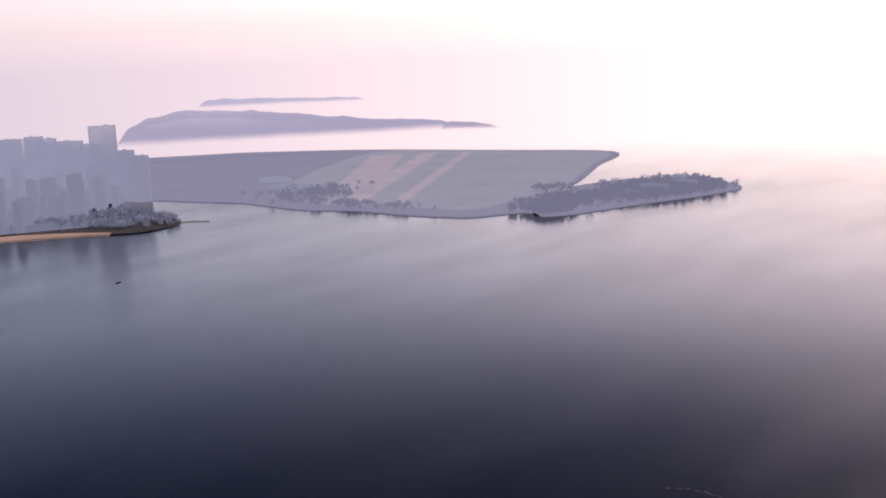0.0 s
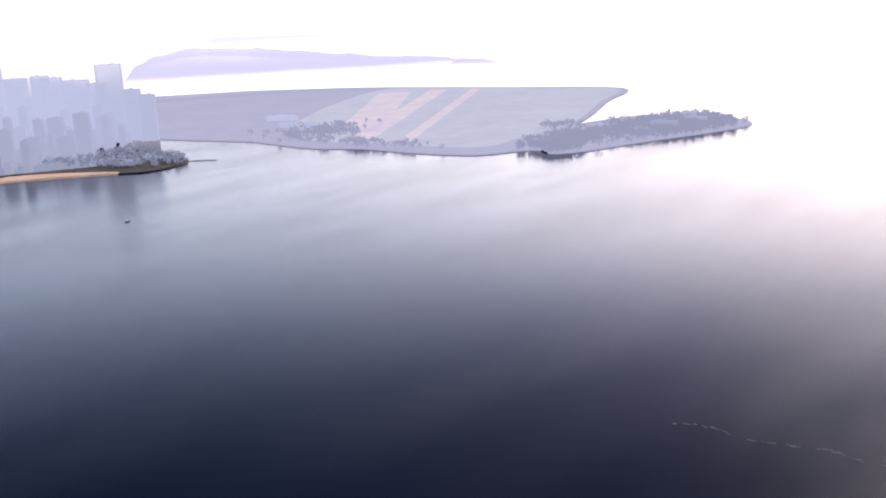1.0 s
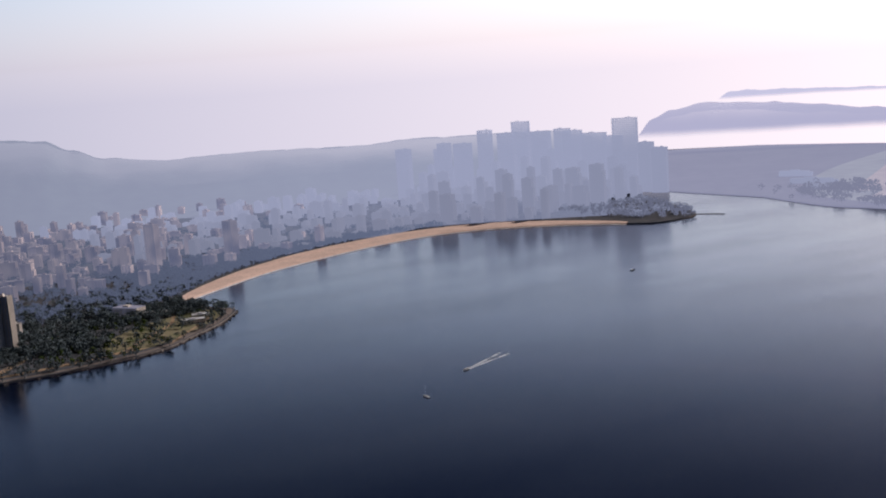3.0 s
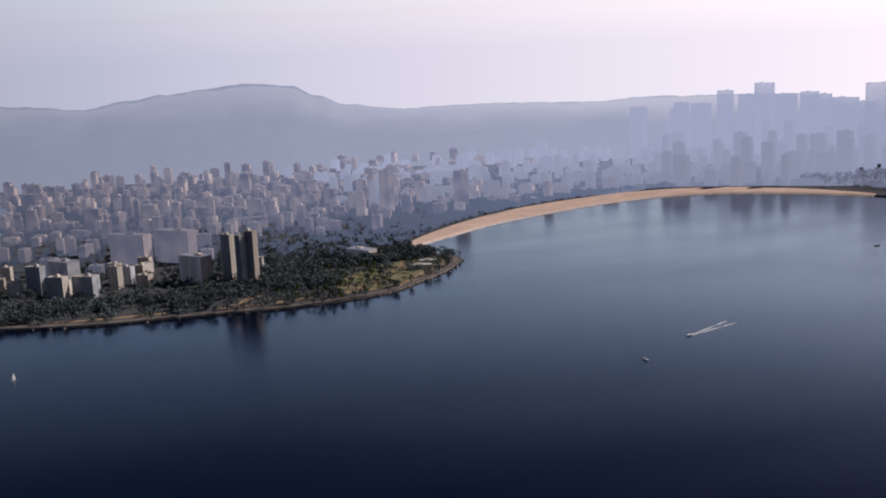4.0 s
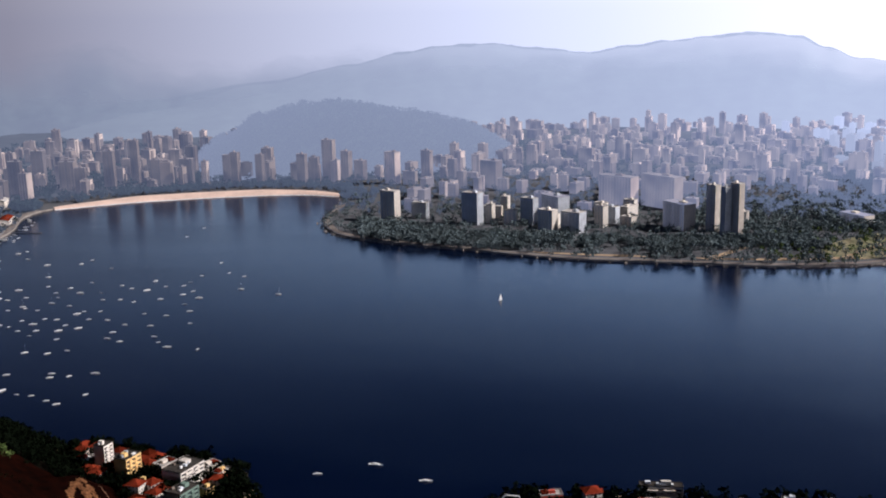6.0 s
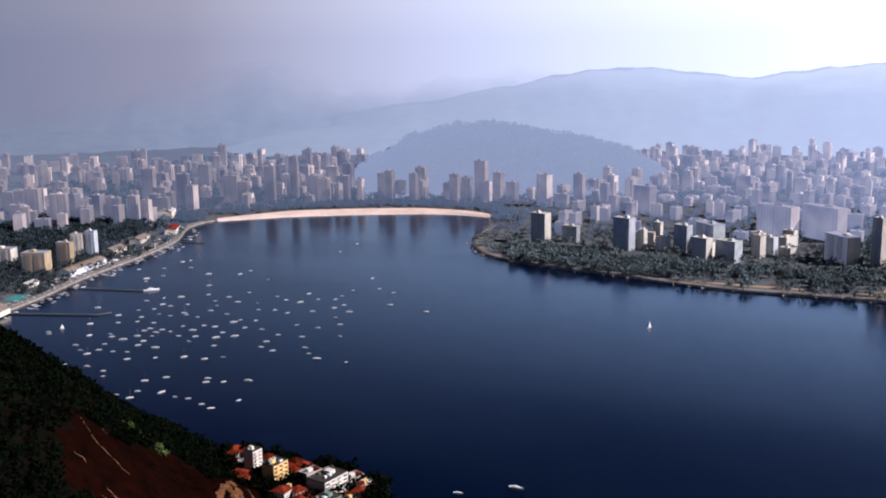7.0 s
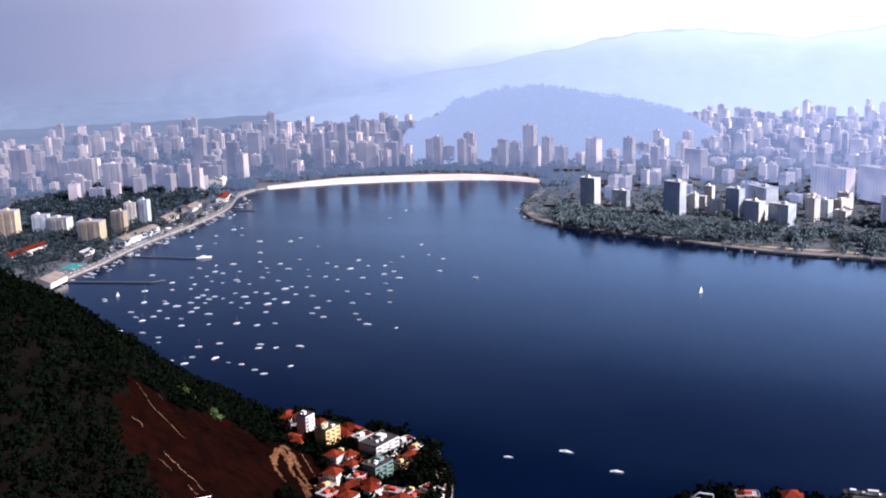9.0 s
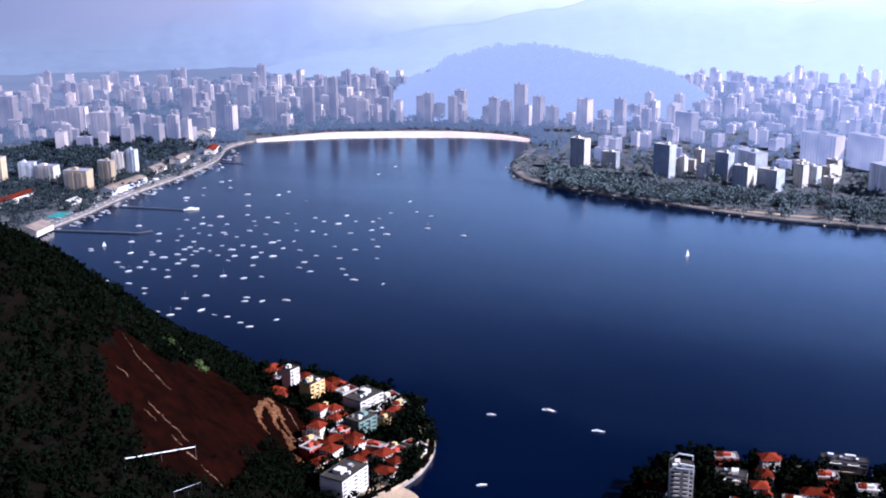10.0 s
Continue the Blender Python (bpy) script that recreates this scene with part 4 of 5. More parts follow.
foliage("hillock_trees", scatter(700, 35, lambda x, y: inside(x, y, outline), -1560, -1240, 1600, 1880, (12, 18)), WOOD_LEAVES, "tall dark wood between the blocks by the yacht club", 16, 40, leaf=(0.1, 0.2))
foliage("club_trees", scatter(750, 43, lambda x, y: in_town(x, y) and x < -1165, -1560, -1165, 1130, 1640, (8, 14)), WOOD_LEAVES, "dark trees behind the yacht club sheds", 19, 36, leaf=(0.1, 0.2))
club_yard = lambda x, y: in_town(x, y) and not any(math.hypot(x - a, y - b) < c for a, b, c in ((-1246, 1318, 48), (-1150, 1345, 22), (-1116, 1276, 26), (-1078, 1178, 34), (-1146, 1472, 62), (-1184, 1616, 34)))
foliage("yard_trees", scatter(330, 49, lambda x, y: club_yard(x, y) and x < -1112 - 0.12 * (y - 1250), -1330, -1090, 1080, 1660, (7, 12)), WOOD_LEAVES, "dark trees between the yacht club sheds", 20, 36, leaf=(0.1, 0.2))
on_hill = lambda x, y: dome(x, y) > 4 and rock_kind(x, y) == 0 and x + 0.3 * y > -800
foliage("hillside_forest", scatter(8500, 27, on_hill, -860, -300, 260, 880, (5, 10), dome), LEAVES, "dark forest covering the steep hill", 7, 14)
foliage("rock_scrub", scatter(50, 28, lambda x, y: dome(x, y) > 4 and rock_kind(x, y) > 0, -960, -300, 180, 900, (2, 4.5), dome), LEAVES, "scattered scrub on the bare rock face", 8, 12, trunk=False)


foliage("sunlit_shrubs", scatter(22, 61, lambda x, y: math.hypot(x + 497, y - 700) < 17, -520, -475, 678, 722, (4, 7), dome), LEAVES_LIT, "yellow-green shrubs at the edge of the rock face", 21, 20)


# ---- boats ----
def hull_mesh(length, beam, height):
    bm = bmesh.new()
    stations = []
    for i in range(9):
        s = i / 8
        w = beam / 2 * (0.82 + 0.18 * math.sin(s * 2.2)) * (1 - smooth((s - 0.45) / 0.55) ** 1.3)
        x = (s - 0.5) * length
        rise = height * (1 + 0.35 * s * s)
        stations.append([bm.verts.new((x, y, z)) for y, z in ((-w, rise), (-w * 0.86, 0.25 * rise), (0, -0.35 * height), (w * 0.86, 0.25 * rise), (w, rise))])
    for a, b in zip(stations, stations[1:]):
        for k in range(4):
            bm.faces.new((a[k], b[k], b[k + 1], a[k + 1]))
        bm.faces.new((a[4], b[4], b[0], a[0]))
    bm.faces.new(stations[0])
    bmesh.ops.remove_doubles(bm, verts=bm.verts, dist=0.02)
    bmesh.ops.recalc_face_normals(bm, faces=bm.faces)
    return bm


def cabin_mesh(length, beam, z, h, slope=0.5):
    bm = bmesh.new()
    block(bm, -length / 2, length / 2, -beam / 2, beam / 2, z, z + h, 0, True)
    for v in bm.verts:
        if v.co.z > z + h * 0.5:
            v.co.y *= 0.82
            v.co.x = v.co.x * 0.86 - (slope * h if v.co.x > 0 else 0)
    bmesh.ops.bevel(bm, geom=list(bm.edges), offset=0.12, segments=1, affect="EDGES")
    return bm


def rod(bm, a, b, r, n=6):
    a, b = Vector(a), Vector(b)
    d = (b - a).normalized()
    u = d.orthogonal().normalized()
    w = d.cross(u)
    rings = [[bm.verts.new(p + (u * math.cos(2 * math.pi * k / n) + w * math.sin(2 * math.pi * k / n)) * r) for k in range(n)] for p in (a, b)]
    for k in range(n):
        bm.faces.new((rings[0][k], rings[0][(k + 1) % n], rings[1][(k + 1) % n], rings[1][k]))
    bm.faces.new(rings[0][::-1])
    bm.faces.new(rings[1])


def motor_boat(length, hull_paint=WHITE, label="white motor boat at anchor", deck=True):
    beam, h = length * 0.25, length * 0.085
    top = tagged(new("motor_boat"), label, "boat", "boats at anchor")
    part("hull", hull_mesh(length, beam, h), hull_paint, top)
    c = part("cabin", cabin_mesh(length * 0.46, beam * 0.72, h * 0.95, h * 0.62), WHITE, top)
    bm = bmesh.new()
    block(bm, -length * 0.17, length * 0.17, -beam * 0.345, beam * 0.345, h * 1.15, h * 1.4, 0, True)
    part("window_band", bm, GLASS, c)
    if deck:
        bm = bmesh.new()
        block(bm, -length * 0.22, length * 0.04, -beam * 0.3, beam * 0.3, h * 1.85, h * 1.96, 0, True)
        for x in (-0.2, 0.02):
            for y in (-0.27, 0.27):
                rod(bm, (length * x, beam * y, h * 1.5), (length * x, beam * y, h * 1.9), 0.05)
        part("canopy", bm, WHITE, top)
    return top


def sail_boat(length, sails, label):
    beam, h = length * 0.28, length * 0.1
    top = tagged(new("sailing_boat"), label, "boat", "boats at anchor")
    part("hull", hull_mesh(length, beam, h), WHITE, top)
    part("cabin", cabin_mesh(length * 0.3, beam * 0.5, h * 0.95, h * 0.6), WHITE, top)
    bm = bmesh.new()
    rod(bm, (length * 0.08, 0, h * 0.5), (length * 0.08, 0, length * 1.25), 0.05)
    part("mast", bm, METAL, top)
    bm = bmesh.new()
    rod(bm, (length * 0.07, 0, h * 2.2), (-length * 0.38, 0, h * 2.2), 0.06)
    part("boom", bm, METAL, top)
    if sails:
        for name, pts in (("mainsail", ((length * 0.06, h * 2.4), (-length * 0.36, h * 2.4), (length * 0.06, length * 1.2))),
                          ("jib", ((length * 0.46, h * 1.6), (length * 0.12, h * 2.2), (length * 0.09, length * 1.05)))):
            bm = bmesh.new()
            rows = []
            for i in range(5):
                s = i / 4
                p = [Vector((pts[0][0] * (1 - s) + pts[2][0] * s, 0, pts[0][1] * (1 - s) + pts[2][1] * s)), Vector((pts[1][0] * (1 - s) + pts[2][0] * s, 0, pts[1][1] * (1 - s) + pts[2][1] * s))]
                mid = (p[0] + p[1]) / 2 + Vector((0, 0.1 * (1 - s) * length * 0.6, 0))
                rows.append([bm.verts.new(q + Vector((0, o, 0))) for o in (0, 0.06) for q in (p[0], mid, p[1])])
            for a, b in zip(rows, rows[1:]):
                for k, j in ((0, 1), (1, 2), (4, 3), (5, 4), (3, 0), (2, 5)):
                    bm.faces.new((a[k], a[j], b[j], b[k]))
            part(name, bm, CANVAS, top, "white sail")
    return top


OPEN_BOATS = [(-635, 954), (-831, 1021), (-883, 1138), (-697, 1141), (-565, 1143), (-819, 1153), (-800, 1158), (-766, 1168), (-805, 1175), (-885, 1204), (-787, 1212),
              (-862, 1216), (-761, 1223), (-701, 1228), (-871, 1239), (-835, 1256), (-856, 1260), (-639, 1260), (-794, 1261), (-727, 1263), (-705, 1266), (-816, 1268),
              (-965, 1268), (-898, 1272), (-824, 1275)]
OUTER_BOATS = [(-880, 1284), (-681, 1315), (-847, 1321), (-730, 1321), (-706, 1325), (-904, 1346), (-818, 1350), (-751, 1357), (-492, 1373), (-621, 1378), (-718, 1384),
               (-741, 1400), (-673, 1400), (-648, 1407), (-795, 1412), (-647, 1429), (-645, 1467), (-610, 1488), (-810, 1502), (-648, 1552), (-1016, 1603),
               (-1087, 1676), (-789, 1742), (-789, 1820)]
NEAR_ROWS = [(-578, 933), (-681, 937), (-594, 941), (-702, 942), (-618, 953), (-686, 959), (-562, 963), (-700, 993), (-629, 1008), (-769, 1011), (-683, 1011),
             (-610, 1015), (-799, 1021), (-634, 1021), (-585, 1027), (-850, 1076), (-807, 1083), (-829, 1084), (-788, 1086), (-707, 1087), (-678, 1087), (-871, 1094),
             (-660, 1100), (-838, 1109), (-765, 1113), (-793, 1116)]
MIDDLE_ROWS = [(-797, 1134), (-947, 1137), (-850, 1141), (-614, 1141), (-739, 1150), (-859, 1151), (-635, 1151), (-580, 1164), (-743, 1172), (-714, 1175), (-641, 1176),
               (-825, 1178), (-919, 1188), (-805, 1189), (-824, 1190), (-718, 1199), (-606, 1208), (-641, 1209), (-836, 1217), (-743, 1222), (-559, 1224), (-674, 1226),
               (-909, 1239), (-605, 1254), (-583, 1278), (-761, 1286)]
FAR_ROWS = [(-794, 1297), (-866, 1305), (-604, 1310), (-883, 1311), (-919, 1323), (-801, 1326), (-650, 1333), (-598, 1344), (-628, 1359), (-691, 1377), (-811, 1378),
            (-849, 1383), (-556, 1396), (-702, 1429), (-997, 1437), (-881, 1438), (-1008, 1455), (-579, 1469), (-993, 1481), (-926, 1512), (-1062, 1514), (-874, 1525),
            (-1025, 1533), (-982, 1548), (-870, 1553), (-1023, 1587)]
fleet = [motor_boat(6.4, label="small white motor boat at anchor"), motor_boat(7.8, label="white cabin cruiser at anchor"), motor_boat(10.0, label="large white motor yacht at anchor"),
         sail_boat(8.2, False, "white sailing boat at anchor with bare mast"), motor_boat(5.6, deck=False, label="small open white boat at anchor"), motor_boat(8.6, NAVY, "dark-hulled cabin boat at anchor")]
g = random.Random(31)
for x, y in OPEN_BOATS + OUTER_BOATS:
    copy_thing(fleet[g.choice((4, 4, 0, 4, 0, 3))], pose(x, y, 0.0, 0, 0, g.gauss(28, 16)))
for x, y in NEAR_ROWS + MIDDLE_ROWS + FAR_ROWS:
    copy_thing(fleet[g.choice((0, 1, 0, 1, 1, 3, 2, 0))], pose(x, y, 0.0, 0, 0, g.gauss(28, 16)))
for x, y in ((-658, 963), (-546, 1126), (-828, 1134), (-694, 1188), (-763, 1198), (-730, 1250), (-782, 1353), (-882, 1359)):
    copy_thing(fleet[2], pose(x, y, 0.0, 0, 0, g.gauss(28, 14)))
for x, y in ((-755, 992), (-787, 1182)):
    copy_thing(fleet[5], pose(x, y, 0.0, 0, 0, g.gauss(28, 14)))
for i, (b, (x, y)) in enumerate(zip(fleet, [(-941, 1130), (-770, 1060), (-960, 1395), (-832, 1065), (-740, 1075), (-505, 1121)])):
    b.matrix_world = pose(x, y, 0, 0, 0, 30 + 7 * i)
for x, y, l, a in ((-263, 805, 8, 10), (-218, 829, 13, -4), (-169, 803, 11, 8), (-230, 682, 8, 30), (-951, 1384, 24, 40)):
    b = motor_boat(l, label="white motor yacht lying alone on dark water")
    b.matrix_world = pose(x, y, 0, 0, 0, a)
b = sail_boat(7.5, True, "white sailing boat under sail")
b.matrix_world = pose(-179, 1373, 0, 0, 0, 60)
b = sail_boat(5.5, True, "small sailing boat under sail near the jetty")
b.matrix_world = pose(-941, 1157, 0, 0, 0, 50)
b = sail_boat(12, False, "dark sailing boat with a tall bare mast")
b.matrix_world = pose(561, 1126, 0, 0, 0, 100)
b = motor_boat(14, NAVY, "dark work boat on the open bay")
b.matrix_world = pose(1243, 1580, 0, 0, 0, 10)
b = motor_boat(13, label="white speedboat running with a long wake")
b.matrix_world = pose(659, 1198, 0, 0, 0, 204)


def wake(at, heading, length):
    v, f = [], []
    g = random.Random(3)
    d = Vector((math.cos(radians(heading)), math.sin(radians(heading))))
    o = Vector((-d.y, d.x))
    n = 40
    for i in range(n + 1):
        s = i / n
        half = 1.5 + 7 * s + g.uniform(-0.6, 0.6)
        inner = half * (0.15 + 0.5 * s)
        c = Vector(at) + d * s * length
        for side in (-1, 1):
            v += [(*(c + o * side * inner), 0.12), (*(c + o * side * half), 0.1 + 0.25 * (1 - s)), (*(c + o * side * (half + 0.8)), -0.2)]
    for i in range(n):
        if i > n * 0.55 and g.random() < 0.45:
            continue
        for side in (0, 1):
            for k in (0, 1):
                a = i * 6 + side * 3 + k
                f.append((a, a + 1, a + 7, a + 6) if side == 0 else (a, a + 6, a + 7, a + 1))
    ob = mesh_object("wake", v, f, FOAM)
    return tagged(ob, "white foaming wake behind the speedboat", "wake", kind="stuff")


wake((664, 1200), 24, 85)


# ---- houses and blocks at the foot of the hill ----
def house_walls(w, d, h):
    """One skin round the house, its windows set back from the face."""
    bm, known = bmesh.new(), {}
    corners = [Vector(c) for c in ((-w / 2, -d / 2), (w / 2, -d / 2), (w / 2, d / 2), (-w / 2, d / 2))]
    floors = max(1, round(h / 3.2))
    fh = h / floors

    def face(spots, slot=0):
        vs = []
        for q in spots:
            key = tuple(round(c, 3) for c in q)
            if key not in known:
                known[key] = bm.verts.new(q)
            vs.append(known[key])
        bm.faces.new(vs).material_index = slot

    for k in range(4):
        a, b = corners[k], corners[(k + 1) % 4]
        n = max(2, round((b - a).length / 3.5))
        step = (b - a) / n
        inward = Vector((-step.y, step.x)).normalized() * 0.3
        for i in range(n):
            def spot(u, z, deep=0):
                p = a + step * (i + u) + inward * deep
                return (p.x, p.y, z)
            face([spot(0, -1), spot(1, -1), spot(1, 0), spot(0, 0)])
            for z in (fh * j for j in range(floors)):
                rims = [[spot(u0, z + v0 * fh, deep), spot(u1, z + v0 * fh, deep), spot(u1, z + v1 * fh, deep), spot(u0, z + v1 * fh, deep)]
                        for u0, u1, v0, v1, deep in ((0, 1, 0, 1, 0), (0.26, 0.74, 0.3, 0.78, 0), (0.26, 0.74, 0.3, 0.78, 1))]
                for outer, inner in zip(rims, rims[1:]):
                    for c in range(4):
                        face([outer[c], outer[(c + 1) % 4], inner[(c + 1) % 4], inner[c]])
                face(rims[2], 1)
    return bm


def house(w, d, h, wall, word, hip=True, wing=0):
    """A house with a tiled hip roof or a flat one, windows set back in the walls."""
    top = tagged(new("house"), "%s house with a %s" % (word, "red tiled hip roof" if hip else "flat grey roof and parapet"), "house", "houses below the hill")
    hw, hd = w / 2, d / 2
    bm = house_walls(w, d, h)
    part("wall", bm, [wall, DARK_GLASS], top)
    bm = bmesh.new()
    e = 0.7
    if hip:
        r = min(hw, hd)
        base = [bm.verts.new(q) for q in ((-hw - e, -hd - e, h - 0.1), (hw + e, -hd - e, h - 0.1), (hw + e, hd + e, h - 0.1), (-hw - e, hd + e, h - 0.1))]
        lift = r * 0.55
        if w >= d:
            a, b = bm.verts.new((-hw + r, 0, h + lift)), bm.verts.new((hw - r + 0.01, 0, h + lift))
            fs = ((base[0], base[1], b, a), (base[1], base[2], b), (base[2], base[3], a, b), (base[3], base[0], a))
        else:
            a, b = bm.verts.new((0, -hd + r, h + lift)), bm.verts.new((0, hd - r + 0.01, h + lift))
            fs = ((base[0], base[1], a), (base[1], base[2], b, a), (base[2], base[3], b), (base[3], base[0], a, b))
        for f in fs + (tuple(base[::-1]),):
            bm.faces.new(f)
        roof = part("roof", bm, TILES, top, "red clay tiles")
        bm = bmesh.new()
        rod(bm, a_co(w, d, r, h + lift, -1), a_co(w, d, r, h + lift, 1), 0.22)
        part("ridge", bm, TILES, roof)
        if wing:  # a lower gabled wing at one end
            x0, x1, y0, y1, z = hw * 0.1, hw + 1.5, -hd - wing, -hd + 0.3, h * 0.72
            bm = bmesh.new()
            block(bm, x0, x1, y0, y1, -1, z)
            part("wing", bm, wall, top)
            bm = bmesh.new()
            xm, lift = (x0 + x1) / 2, (x1 - x0) * 0.27
            v = [bm.verts.new(q) for q in ((x0 - 0.5, y0 - 0.5, z - 0.1), (x1 + 0.5, y0 - 0.5, z - 0.1), (x1 + 0.5, y1, z - 0.1), (x0 - 0.5, y1, z - 0.1), (xm, y0 - 0.5, z + lift), (xm, y1, z + lift))]
            for q in ((0, 1, 4), (1, 2, 5, 4), (2, 3, 5), (3, 0, 4, 5), (3, 2, 1, 0)):
                bm.faces.new([v[a] for a in q])
            part("wing_roof", bm, TILES, top, "red clay tiles")
    else:
        block(bm, -hw, hw, -hd, hd, h, h + 0.2)
        for x0, x1, y0, y1 in ((-hw, hw, -hd, -hd + 0.3), (-hw, hw, hd - 0.3, hd), (-hw, -hw + 0.3, -hd + 0.3, hd - 0.3), (hw - 0.3, hw, -hd + 0.3, hd - 0.3)):
            block(bm, x0, x1, y0, y1, h + 0.2, h + 1.1)
        part("roof", bm, ROOFING if w > 14 else DARK_ROOF, top)
        bm = bmesh.new()
        block(bm, -hw * 0.4, hw * 0.2, -hd * 0.3, hd * 0.3, h + 0.2, h + 2.6)
        part("roof_hut", bm, wall, top)
        if 14 < w < 24:  # a lean-to of tiles beside the hut
            bm = bmesh.new()
            for k in range(2):
                block(bm, hw * 0.25 + k * hw * 0.28, hw * 0.25 + (k + 1) * hw * 0.28, -hd * 0.7, hd * 0.5, h + 0.2, h + 2.2 - 0.5 * k)
            part("lean_to", bm, TILES, top, "red clay tiles")
    return top


def a_co(w, d, r, z, side):
    return (side * (w / 2 - r + 0.02), 0, z) if w >= d else (0, side * (d / 2 - r + 0.02), z)


built = []


def stand(ob, x, y, size, turn):
    built.append((x, y, size))
    ob.matrix_world = pose(x, y, 3.0, 0, 0, turn)
    return ob


YELLOW = surface("yellow_plaster", (0.75, 0.5, 0.2), 0.85, 0.2, 0.12)
SEA_GREEN = surface("grey_green_plaster", (0.16, 0.22, 0.18), 0.85, 0.2, 0.15)
BRICK_RED = surface("red_plaster", (0.45, 0.08, 0.05), 0.85, 0.2, 0.2)
for x, y, w, d, h, wall, words, turn in (
        (-446, 784, 12, 11, 24, PLASTER, "slender white apartment tower above red roofs", 76), (-416, 768, 19, 13, 22, YELLOW, "yellow apartment block with rows of windows", 76),
        (-366, 766, 30, 20, 17, PLASTER, "broad white block with cluttered flat roof", 74), (-351, 730, 22, 15, 14, SEA_GREEN, "grey-green apartment block among red roofs", 72),
        (-318, 630, 32, 20, 19, PLASTER, "white apartment block with six rows of windows", 80)):
    b = apartment(w, d, h, wall, words, floor=3.4, glass=DARK_GLASS, cover=DARK_ROOF, clutter=5 if w > 18 else 2)
    tagged(b, group="blocks below the hill")
    stand(b, x, y, max(w, d) * 0.62, turn)
for x, y, w, d, h, wall, words, turn in (
        (-87, 700, 17, 16, 30, CREAM, "pale apartment block with a white stair tower", 10), (-56, 740, 23, 12, 10, PLASTER, "long white low block among red roofs", 4), (22, 800, 34, 9, 7, PLASTER, "cluttered white club house on the sea wall", 3),
        (111, 741, 10, 11, 28, GREY, "slim grey tower among red roofs", -4), (149, 774, 15, 12, 11, GREY, "grey block with pale roof", -5), (147, 696, 28, 22, 26, CREAM, "large cream block with an open flat roof", -6),
        (260, 709, 12, 14, 19, GREY, "grey corner block by the water", -14), (9, 686, 20, 14, 15, YELLOW, "ochre block with a white roof", 2)):
    b = apartment(w, d, h, wall, words, floor=3.4, glass=DARK_GLASS, cover=DARK_ROOF, clutter=5 if w > 18 else 2)
    tagged(b, group="blocks on the spit")
    if "stair tower" in words:
        for a, c in (((-8, -8.6, h), (-2, -8.6, h + 5)), ((-2, -8.6, h + 5), (8, -8.6, h + 4)), ((-8, 7.6, h), (-2, 7.6, h + 5)), ((-2, 7.6, h + 5), (8, 7.6, h + 4)), ((8, -8.6, h - 4), (8, -8.6, h + 4)), ((8, 7.6, h - 4), (8, 7.6, h + 4)),
                     ((-4, -8.8, h + 1.4), (8, -8.8, h + 1.4)), ((5, -8.8, 0), (5, -8.8, h))):
            bm = bmesh.new()
            rod(bm, a, c, 0.55, 4)
            part("frame", bm, WHITE, b, "white painted beam")
    stand(b, x, y, max(w, d) * 0.62, turn)

styles = []
g = random.Random(77)
for i, (w, d, h) in enumerate([(14, 10, 8), (17, 11, 7), (11, 11, 10), (18, 10, 8), (13, 13, 12), (16, 9, 6), (12, 16, 8), (18, 12, 11), (12, 12, 10), (15, 12, 8), (21, 11, 9), (9, 12, 6)]):
    wall, word = [(PLASTER, "white"), (CREAM, "cream"), (PINK, "rose-tinted"), (BRICK_RED, "red"), (PLASTER, "white"), (YELLOW, "ochre")][i % 6]
    styles.append((house(w, d, h, wall, word, i % 2 == 0, (0, 5, 3.5)[i // 2 % 3]), max(w, d) * 0.47))


def village(line, count, seed, turn, edge):
    g = random.Random(seed)
    poly = [tuple(p) for p in line]
    xs, ys = [p[0] for p in poly], [p[1] for p in poly]
    made = tries = 0
    while made < count and tries < 9000:
        tries += 1
        x, y = g.uniform(min(xs), max(xs)), g.uniform(max(min(ys), 560), max(ys))
        k = 0 if made >= len(styles) or seed != 1 else made
        m, r = styles[k] if seed == 1 and made < len(styles) else g.choice(styles)
        if not all(inside(x + edge * math.cos(a), y + edge * math.sin(a), poly) for a in (0, 1.05, 2.1, 3.14, 4.2, 5.2)):
            continue
        if dome(x - 8, y - 4) > 3.5 or dome(x, y) > 3.5 or any((x - a) ** 2 + (y - b) ** 2 < (r + c + 0.3) ** 2 for a, b, c in built):
            continue
        ob = m if seed == 1 and made < len(styles) else copy_thing(m, Matrix())
        stand(ob, x, y, r, turn + g.choice((0, 90, 180)) + g.uniform(-14, 14))
        made += 1


groves = [(-329, 724, 19), (-322, 774, 12), (-310, 748, 10)]
built += groves
village(foot_line, 84, 1, 74, 15)
built = [q for q in built if q not in groves]
village(spit_line, 92, 2, 8, 8)

# trees between the houses and along the water
low_spots = []
g = random.Random(90)
for line, count in ((foot_line, 300), (spit_line, 1000)):
    poly = [tuple(p) for p in line]
    xs, ys = [p[0] for p in poly], [p[1] for p in poly]
    n = 0
    for _ in range(12000):
        if n >= count:
            break
        x, y = g.uniform(min(xs), max(xs)), g.uniform(max(560, min(ys)), max(ys))
        if inside(x, y, poly) and dome(x, y) < 4 and not inside(x, y, BARE_FACE) and not any((x - a) ** 2 + (y - b) ** 2 < (c * 0.95 + 1) ** 2 for a, b, c in built):
            low_spots.append((x, y, 3.0, g.uniform(6, 12)))
            n += 1
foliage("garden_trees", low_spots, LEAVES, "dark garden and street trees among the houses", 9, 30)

# promenade and sea walls
shore_road = [(-303, 758), (-289, 728), (-284, 690), (-291, 656), (-305, 628)]
c = curve_through(shore_road, 8)
